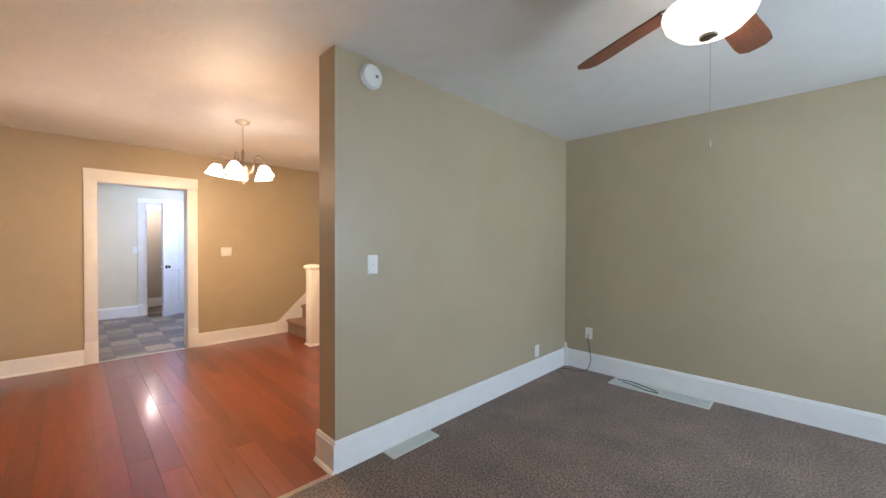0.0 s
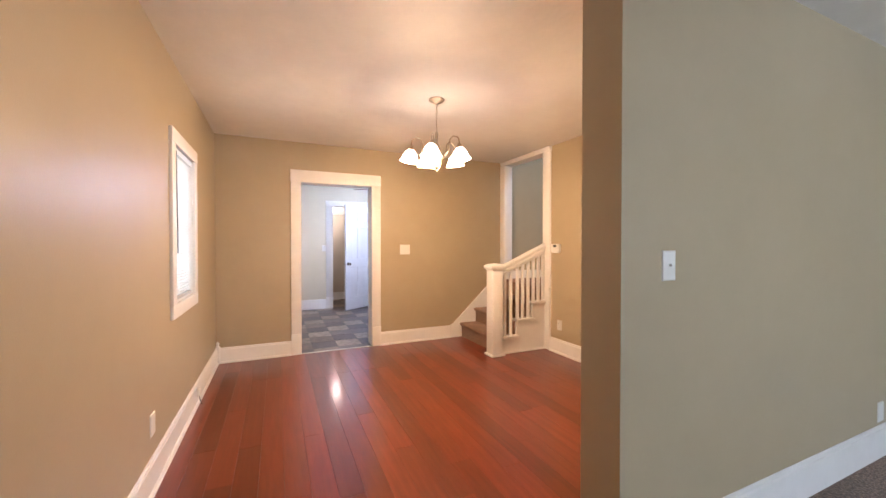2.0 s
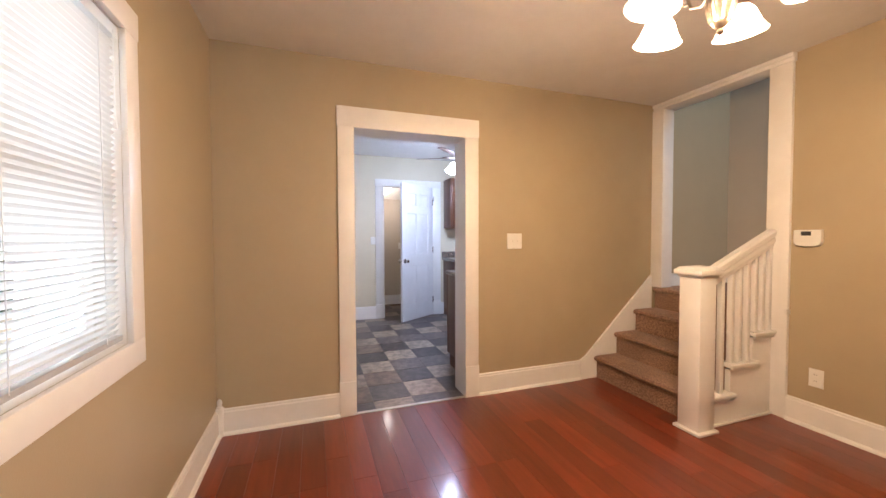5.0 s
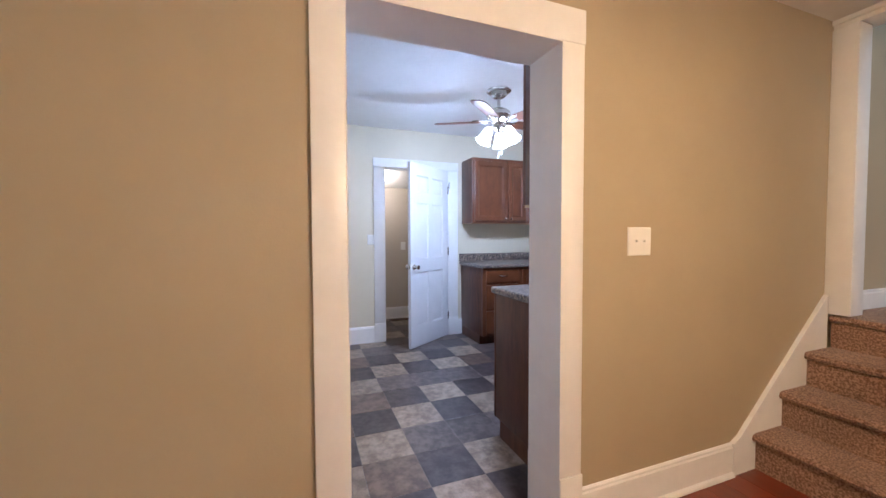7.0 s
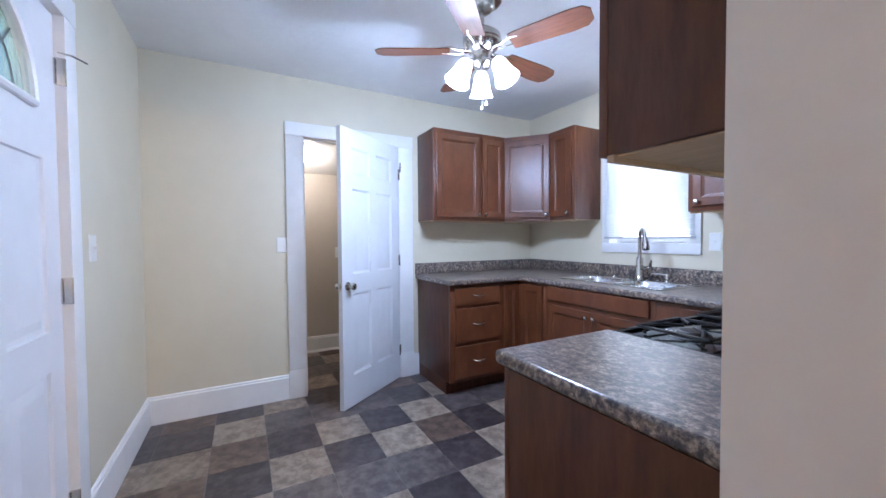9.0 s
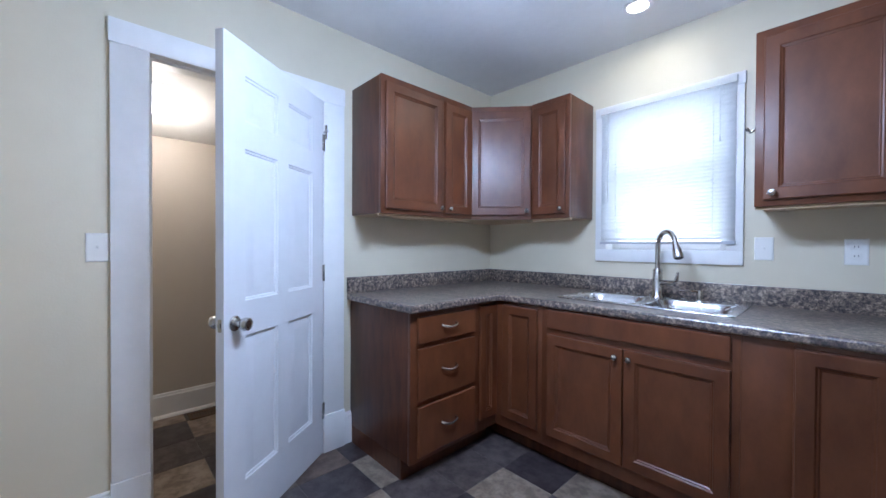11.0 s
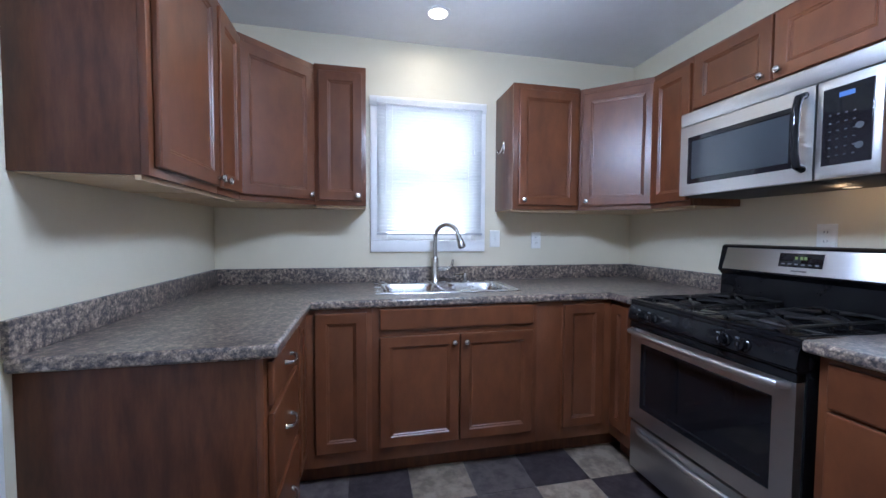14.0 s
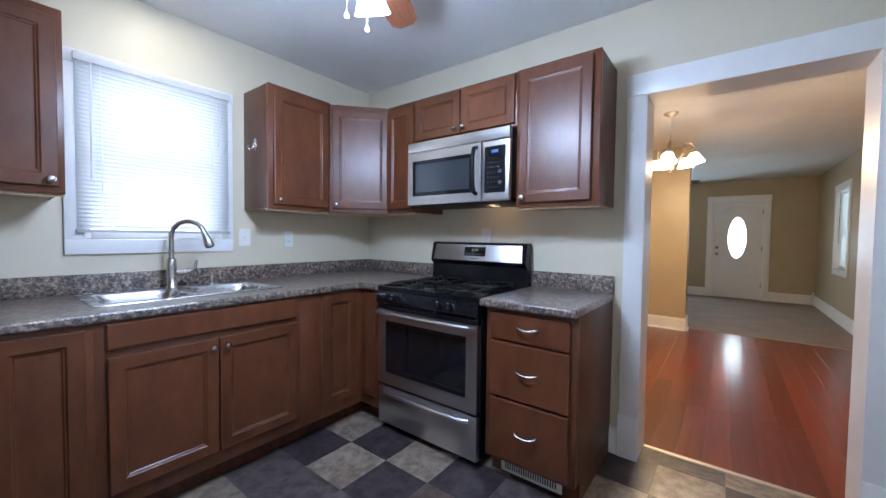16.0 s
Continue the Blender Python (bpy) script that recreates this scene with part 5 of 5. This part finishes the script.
for k in range(5):
    a = radians(-34 + 72 * k)
    c, s = math.cos(a), math.sin(a)
    bm = bmesh.new()
    path = [(0.03, -0.42), (0.06, -0.445), (0.095, -0.43), (0.11, -0.385), (0.112, -0.345), (0.125, -0.31), (0.155, -0.296), (0.185, -0.305), (0.202, -0.33), (0.207, -0.365)]
    tube(bm, [(r * c, r * s, DROP + q) for r, q in path], 0.005, 8)
    curl = [(0.112 - 0.018 * math.cos(radians(q)) * (1 - q / 700), -0.40 + 0.018 * math.sin(radians(q)) * (1 - q / 700)) for q in range(0, 400, 40)]
    tube(bm, [(r * c, r * s, DROP + q) for r, q in curl], 0.003, 6)
    arm = part("arm", bm, BRONZE_NICKEL, ch)
    bm = bmesh.new()
    m = pose(0.205 * c, 0.205 * s, DROP - 0.385) @ Matrix.Rotation(radians(9), 4, Vector((s, -c, 0)))
    revolve(bm, [(0.0, 0.025), (0.012, 0.024), (0.016, 0.012), (0.027, 0.004), (0.029, -0.018), (0.024, -0.02)], 18, m.translation, m.to_3x3())
    part("socket_cup", bm, BRONZE_NICKEL, arm)
    bm = bmesh.new()
    shade(bm, m @ pose(0, 0, -0.008), 0.94)
    part("shade", bm, WARM_GLASS, arm, "lit frosted white glass shade")
    bm = bmesh.new()
    q = m @ pose(0, 0, -0.008)
    tube(bm, [q @ Vector((0.080 * math.cos(radians(t)), 0.080 * math.sin(radians(t)), -0.096)) for t in range(0, 361, 20)], 0.0013, 5)
    tube(bm, [q @ Vector((0.0645 * math.cos(radians(t)), 0.0645 * math.sin(radians(t)), -0.072)) for t in range(0, 361, 20)], 0.0009, 5)
    part("shade_rim", bm, BRONZE_NICKEL, arm)
    p = Matrix.Translation((CX, CY, H)) @ q @ Vector((0, 0, -0.125))
    lamp("chandelier_bulb", "POINT", p, CHANDELIER, WARM, 0.04)


def blade_mesh(r0, r1, w0, w1):
    bm = bmesh.new()
    out = [(r0, -w0 / 2), (r0 + 0.03, -w0 / 2 - 0.004), (r1 - 0.10, -w1 / 2), (r1 - 0.03, -w1 / 2 + 0.006), (r1, -w1 / 2 + 0.035), (r1, w1 / 2 - 0.035), (r1 - 0.03, w1 / 2 - 0.006), (r1 - 0.10, w1 / 2), (r0 + 0.03, w0 / 2 + 0.004), (r0, w0 / 2)]
    loft(bm, [[(x, y, z) for x, y in out] for z in (-0.003, 0.003)], True, True)
    return mesh_of("blade", bm, BLADE)


def fan(place, pitch, radius, azimuth, label, rod):
    ob = thing("ceiling_fan", place, label, "ceiling fan")
    bm = bmesh.new()
    revolve(bm, [(0.0, 0.0), (0.105, 0.0), (0.108, -0.008), (0.098, -0.016), (0.070, -0.018), (0.066, -0.045), (0.045, -0.062), (0.014, -0.066), (0.014, -0.066 - rod), (0.03, -0.07 - rod), (0.0, -0.07 - rod)], 24)
    part("canopy", bm, NICKEL, ob)
    t = -0.066 - rod
    bm = bmesh.new()
    revolve(bm, [(0.02, t), (0.07, t - 0.008), (0.098, t - 0.03), (0.102, t - 0.06), (0.098, t - 0.066), (0.098, t - 0.072), (0.085, t - 0.095), (0.06, t - 0.112), (0.05, t - 0.125), (0.048, t - 0.165), (0.03, t - 0.172), (0.0, t - 0.172)], 28)
    housing = part("motor_housing", bm, NICKEL, ob)
    bm = bmesh.new()
    tube(bm, [(0.094, 0, t - 0.078), (0.074, 0, t - 0.106)], 0.003, 5)
    rib = mesh_of("vent_rib", bm, NICKEL)
    for k in range(20):
        o = new("vent_rib", rib)
        o.parent = housing
        o.matrix_local = pose(0, 0, 0, 0, 0, 18 * k)
    zb = t - 0.108
    me = blade_mesh(0.17, radius, 0.105, 0.135)
    for k in range(5):
        a = azimuth + 72 * k
        bm = bmesh.new()
        for s in (-1, 1):
            tube(bm, [(0.07, s * 0.012, 0.004), (0.12, s * 0.02, -0.004), (0.17, s * 0.032, 0.006), (0.225, s * 0.022, 0.007), (0.235, 0, 0.007)], 0.0055, 6)
        box(bm, 0.06, 0.10, -0.018, 0.018, -0.004, 0.006, 0.002)
        iron = part("blade_iron", bm, NICKEL, ob)
        iron.matrix_local = pose(0, 0, zb, 0, 0, a)
        b = new("blade", me)
        b.parent = iron
        b.matrix_local = pose(0, 0, 0.0, pitch, 0, 0)
    return ob, t


KX, KY = -7.10, 1.838
kfan, t = fan((KX, KY, HK), -12, 0.56, 26, "brushed nickel ceiling fan with walnut blades and lit glass shades", 0.09)
t += 0.025
bm = bmesh.new()
revolve(bm, [(0.0, t - 0.165), (0.045, t - 0.17), (0.052, t - 0.19), (0.045, t - 0.215), (0.02, t - 0.235), (0.0, t - 0.238)], 20)
kit = part("light_kit", bm, NICKEL, kfan)
for k in range(3):
    a = radians(27 + 120 * k)
    c, s = math.cos(a), math.sin(a)
    bm = bmesh.new()
    tube(bm, [(0.04 * c, 0.04 * s, t - 0.195), (0.075 * c, 0.075 * s, t - 0.19), (0.09 * c, 0.09 * s, t - 0.205)], 0.008, 8)
    arm = part("lamp_arm", bm, NICKEL, kfan)
    m = pose(0.088 * c, 0.088 * s, t - 0.20) @ Matrix.Rotation(radians(27), 4, Vector((s, -c, 0)))
    bm = bmesh.new()
    shade(bm, m, 1.0, kind="bell")
    part("shade", bm, COOL_GLASS, arm, "lit frosted bell shade")
    lamp("kitchen_bulb", "POINT", Matrix.Translation((KX, KY, HK)) @ m @ Vector((0, 0, -0.15)), KITCHEN_FAN * 1.33, COOL, 0.04)
for x, y, l in ((0.03, -0.02, 0.19), (-0.01, 0.035, 0.145)):
    bm = bmesh.new()
    tube(bm, [(x, y, t - 0.22), (x, y, t - 0.24 - l)], 0.0012, 5)
    revolve(bm, [(0.0, 0.0), (0.005, -0.004), (0.0085, -0.016), (0.006, -0.024), (0.0, -0.026)], 10, (x, y, t - 0.24 - l))
    part("pull_chain", bm, WHITE, kfan)

LX, LY = -0.175, 1.835
lfan, t = fan((LX, LY, H), -12, 0.66, 155, "bronze ceiling fan with walnut blades and a lit glass bowl", 0.025)
bm = bmesh.new()
revolve(bm, [(0.05, t - 0.16), (0.10, t - 0.168), (0.148, t - 0.18), (0.15, t - 0.19), (0.138, t - 0.225), (0.105, t - 0.258), (0.06, t - 0.277), (0.0, t - 0.283)], 28)
bowl = part("glass_bowl", bm, BOWL_GLASS, lfan, "lit frosted glass bowl")
bm = bmesh.new()
revolve(bm, [(0.03, t - 0.279), (0.028, t - 0.288), (0.012, t - 0.294), (0.0, t - 0.30)], 16)
part("finial", bm, BRONZE_NICKEL, bowl)
bm = bmesh.new()
tube(bm, [(-0.01, 0.10, t - 0.2), (-0.01, 0.10, t - 0.635)], 0.0007, 5)
revolve(bm, [(0.0, 0.0), (0.005, -0.004), (0.005, -0.012), (0.003, -0.014), (0.006, -0.02), (0.005, -0.03), (0.0, -0.032)], 10, (-0.01, 0.10, t - 0.635))
part("pull_chain", bm, BRONZE_NICKEL, lfan)
lamp("living_bulb", "POINT", (LX, LY + 0.24, H + t - 0.26), LIVING_FAN, NEUTRAL, 0.06)

rec = thing("recessed_light", (-7.225, 3.07, HK), "lit round recessed ceiling light", "recessed light")
bm = bmesh.new()
revolve(bm, [(0.075, 0.0), (0.073, -0.005), (0.055, -0.006), (0.05, 0.0)], 24)
part("trim_ring", bm, WHITE, rec)
bm = bmesh.new()
revolve(bm, [(0.053, -0.003), (0.03, -0.008), (0.0, -0.009)], 20)
part("lens", bm, LED, rec)
lamp("recessed_bulb", "AREA", (-7.225, 3.07, HK - 0.014), RECESSED, (1.0, 0.86, 0.62), 0.09, (-7.225, 3.0701, 0))
dome = thing("flush_ceiling_light", (-9.25, 1.25, 2.072), "lit round flush ceiling light on a sloping ceiling", "ceiling light")
bm = bmesh.new()
revolve(bm, [(0.15, 0.02), (0.15, 0.0), (0.14, -0.02), (0.10, -0.05), (0.05, -0.066), (0.0, -0.07)], 24, m=pose(0, 0, 0, 0, -15.6).to_3x3())
part("glass_dome", bm, DOME_GLASS, dome)
lamp("back_room_bulb", "POINT", (-9.25, 1.25, 1.93), BATH_LAMP, NEUTRAL, 0.08)


# ---- plates, detectors, vents ----
def plate(kind, place, turn, w=0.075, h=0.117, gangs=1, label="", mat=PLASTIC):
    names = {"switch": ("light_switch", "light switch", "white toggle light switch plate"), "outlet": ("wall_outlet", "outlet", "white duplex wall outlet"), "blank": ("wall_plate", "wall plate", "plain white wall plate")}
    nm, cat, lab = names[kind]
    ob = thing(nm, place, label or lab, cat, turn=turn)
    bm = bmesh.new()
    rings_panel(bm, -w / 2, w / 2, -h / 2, h / 2, [(0, 0), (0.001, 0.004), (0.005, 0.0065), (0.008, 0.0065)])
    pl = part("cover_plate", bm, mat, ob)
    for g in range(gangs):
        x = (g - (gangs - 1) / 2) * 0.046
        if kind == "switch":
            part("toggle", boxes((x - 0.0045, x + 0.0045, -0.018, -0.005, -0.003, 0.007), bevel=0.002), mat, ob)
            for z in (-0.03, 0.03):
                part("screw", boxes((x - 0.0022, x + 0.0022, -0.0072, -0.006, z - 0.0022, z + 0.0022)), mat, ob)
        elif kind == "outlet":
            for z in (-0.02, 0.02):
                sock = part("socket", boxes((x - 0.017, x + 0.017, -0.0085, -0.006, z - 0.014, z + 0.014), bevel=0.002), mat, ob)
                for dx_ in (-0.006, 0.006):
                    part("slot", boxes((x + dx_ - 0.001, x + dx_ + 0.001, -0.0092, -0.0083, z - 0.002, z + 0.007)), SLOT, sock)
    return ob


plate("switch", (XP1, 1.505, 1.195), 90, label="white toggle switch plate on the partition")
plate("blank", (XP1, 3.445, 0.265), 90)
plate("outlet", (-1.56, YW, 0.39), 0)
plate("switch", (XD, 1.635, 1.208), 90, 0.135, 0.125, 2, "double toggle switch plate beside the doorway", PLASTIC)
plate("blank", (-3.27, YL, 0.33), 180)
plate("outlet", (-4.26, YR, 0.33), 0)
plate("switch", (XB, 0.962, 1.197), 90)
plate("switch", (-7.61, YK, 1.205), 180)
plate("switch", (-6.35, YK, 1.16), 180)
plate("switch", (-6.74, YS, 1.203), 0)
plate("outlet", (-6.427, YS, 1.192), 0)
plate("outlet", (XK, 2.19, 1.23), -90)
plate("blank", (BACK, 1.645, 1.09), 90)

th = thing("thermostat", (-4.315, YR, 1.226), "white wall thermostat with a small dark display", "thermostat")
bm = bmesh.new()
loft(bm, [[(x * (1 - i / 0.07), -d, z * (1 - i / 0.055) + 0.004) for x, z in ((-0.072, 0.052), (0.072, 0.052), (0.074, -0.03), (0.062, -0.05), (0.035, -0.057), (-0.035, -0.057), (-0.062, -0.05), (-0.074, -0.03))]
          for i, d in ((0, 0), (0.001, 0.02), (0.004, 0.025), (0.008, 0.026))])
part("case", bm, PLASTIC, th)
part("display", boxes((-0.03, 0.022, -0.0275, -0.0255, 0.018, 0.045)), SLOT, th)
for x in (0.036, 0.054):
    part("button", boxes((x, x + 0.01, -0.0285, -0.0255, 0.028, 0.038), bevel=0.001), PLASTIC, th)
sd = thing("smoke_detector", (XP1, 1.487, 2.345), "round white smoke detector high on the wall", "smoke detector")
bm = bmesh.new()
revolve(bm, [(0.0, 0.0), (0.075, 0.0), (0.076, 0.012), (0.07, 0.016), (0.068, 0.03), (0.06, 0.038), (0.03, 0.042), (0.0, 0.042)], 28, m=pose(0, 0, 0, 0, 90).to_3x3())
part("case", bm, PLASTIC, sd)
part("test_button", boxes((0.041, 0.045, 0.012, 0.03, -0.012, 0.006), bevel=0.002), PRINT, sd)


def register(name, x0, x1, y0, y1, along_x, mat, label, slots):
    ob = thing(name, ((x0 + x1) / 2, (y0 + y1) / 2, 0.0), label, "floor vent")
    a, b = (x1 - x0) / 2, (y1 - y0) / 2
    bm = slab("z", 0.0, 0.008, [-a, a], [-b, b], [(-a + 0.018, a - 0.018, -b + 0.018, b - 0.018)])
    part("frame", bm, mat, ob)
    part("well", boxes((-a + 0.016, a - 0.016, -b + 0.016, b - 0.016, -0.004, 0.0012)), SLOT, ob)
    bm = bmesh.new()
    L = (a if along_x else b) - 0.02
    me = mesh_of("louvre", boxes(*(((-L / slots * 0.62, L / slots * 0.62, -b + 0.017, b - 0.017, 0.0015, 0.0065) if along_x else (-a + 0.017, a - 0.017, -L / slots * 0.62, L / slots * 0.62, 0.0015, 0.0065)),)), mat)
    bm.free()
    for k in range(slots):
        o = new("louvre", me)
        o.parent = ob
        q = -L + 2 * L * (k + 0.5) / slots
        o.location = (q, 0, 0) if along_x else (0, q, 0)
    return ob


register("floor_register", -1.808, -1.70, 1.572, 1.965, False, VENT_WHITE, "white floor register beside the partition", 26)
register("return_grille", -1.27, -0.475, 3.795, 4.0, True, VENT_WHITE, "long white return air grille in the carpet", 56)
register("floor_register", -9.62, -9.50, 1.42, 1.72, False, BROWN_METAL, "brown metal floor register", 16)

cord = thing("loose_cable", (-1.56, 3.99, 0.0), "loose black cable from the outlet over the carpet", "cable")
bm = bmesh.new()
ctrl = [(0, 0.02, 0.375), (0.005, 0.0, 0.33), (0.03, -0.01, 0.22), (0.045, -0.02, 0.12), (0.02, -0.05, 0.03), (-0.06, -0.10, 0.006), (-0.16, -0.09, 0.006), (-0.22, -0.16, 0.006), (-0.2, -0.26, 0.006), (-0.13, -0.28, 0.006), (-0.10, -0.33, 0.006)]
pts = []
for k in range(len(ctrl) - 1):
    p = [Vector(ctrl[max(0, min(len(ctrl) - 1, k + j))]) for j in (-1, 0, 1, 2)]
    for s in range(6):
        u_ = s / 6
        pts.append(0.5 * ((2 * p[1]) + (p[2] - p[0]) * u_ + (2 * p[0] - 5 * p[1] + 4 * p[2] - p[3]) * u_ ** 2 + (3 * p[1] - p[0] - 3 * p[2] + p[3]) * u_ ** 3))
tube(bm, pts, 0.004, 6)
part("cable", bm, CABLE, cord)
cord2 = thing("loose_cable", (-1.05, 3.90, 0.009), "loop of black cable lying on the return grille", "cable")
bm = bmesh.new()
tube(bm, [(-0.18, 0.03, 0.004), (-0.08, 0.06, 0.004), (0.05, 0.02, 0.004), (0.16, -0.02, 0.004), (0.20, -0.07, 0.004), (0.10, -0.07, 0.004), (-0.02, -0.02, 0.004), (-0.12, 0.0, 0.004)], 0.004, 6)
part("cable", bm, CABLE, cord2)

for place in ((XD + 0.02, YL + 0.02, 0.165), (XP1 + 0.02, YW - 0.02, 0.185), (XF - 0.02, YLL + 0.02, 0.185)):
    ob = thing("corner_finial", (*place[:2], 0.0), "small white turned corner block over the baseboard", "corner block")
    bm = boxes((-0.02, 0.02, -0.02, 0.02, 0.0, place[2] + 0.012), bevel=0.002)
    h = place[2] + 0.012
    revolve(bm, [(0.016, h), (0.018, h + 0.008), (0.01, h + 0.016), (0.016, h + 0.03), (0.014, h + 0.045), (0.006, h + 0.055), (0.0, h + 0.058)], 12)
    part("block", bm, TRIM, ob)
jack = thing("phone_jack", (-4.35, YL + 0.02, 0.10), "small white jack box on the baseboard with a thin cable", "phone jack")
part("box", boxes((-0.022, 0.022, -0.003, 0.022, -0.03, 0.03), bevel=0.003), PLASTIC, jack)
bm = bmesh.new()
tube(bm, [(0.005, 0.014, -0.028), (0.012, 0.02, -0.06), (0.005, 0.03, -0.095)], 0.003, 6)
part("cable", bm, CABLE, jack)

# ---- floor pieces ----
rnd = random.Random(7)
floor = bpy.data.objects["floor"]
PW, shared = 0.127, {}
y = YL
while y < YR - 0.01:
    w = min(PW, YR - y)
    x = XD
    first = True
    while x < XP1 - 0.02:
        n = rnd.choice((7, 9, 11, 13, 15)) * 0.14 * (rnd.choice((0.4, 0.7)) if first else 1)
        if XP1 - 0.012 - x - n < 0.3:
            n = XP1 - 0.012 - x
        key = (round(n, 3), round(w, 3))
        if key not in shared:
            bm = boxes((0.0004, n - 0.0004, 0.0004, w - 0.0004, -0.014, 0.0), bevel=0.0008)
            shared[key] = mesh_of("plank", bm, PLANK)
        o = new("plank", shared[key])
        o.parent = floor
        o.location = (x, y, 0)
        x += n
        first = False
    y += w

PATTERN = {-3: "GDL", -2: "BDL", -1: "DLB", 0: "LGD", 1: "DGL", 2: "LGD", 3: "BDL", 4: "DLG", 5: "LDG", 6: "DLG", 7: "GDL", 8: "LBD"}
floor_k = bpy.data.objects["floor_kitchen"]
tiles = {}
for kind, mat in TILES.items():
    tiles[kind] = mesh_of("tile", boxes((0.0013, 0.2987, 0.0013, 0.2937, -0.006, 0.0), bevel=0.0010), mat)
for j in range(-3, 9):
    for i in range(-7, 8):
        x0, y0 = -7.72 + 0.3 * i, 0.81 + 0.295 * j
        if x0 > XD - 0.02 or x0 + 0.3 < BACK or y0 > YS or y0 + 0.295 < 0.0:
            continue
        if x0 + 0.3 < XB - 0.15 and not 0.1 < y0 < 2.5:
            continue
        o = new("tile", tiles[PATTERN[j][i % 3]])
        o.parent = floor_k
        o.location = (x0, y0, 0)
        if x0 + 0.3 > XD - 0.012:
            o.scale.x = (XD - 0.012 - x0) / 0.3
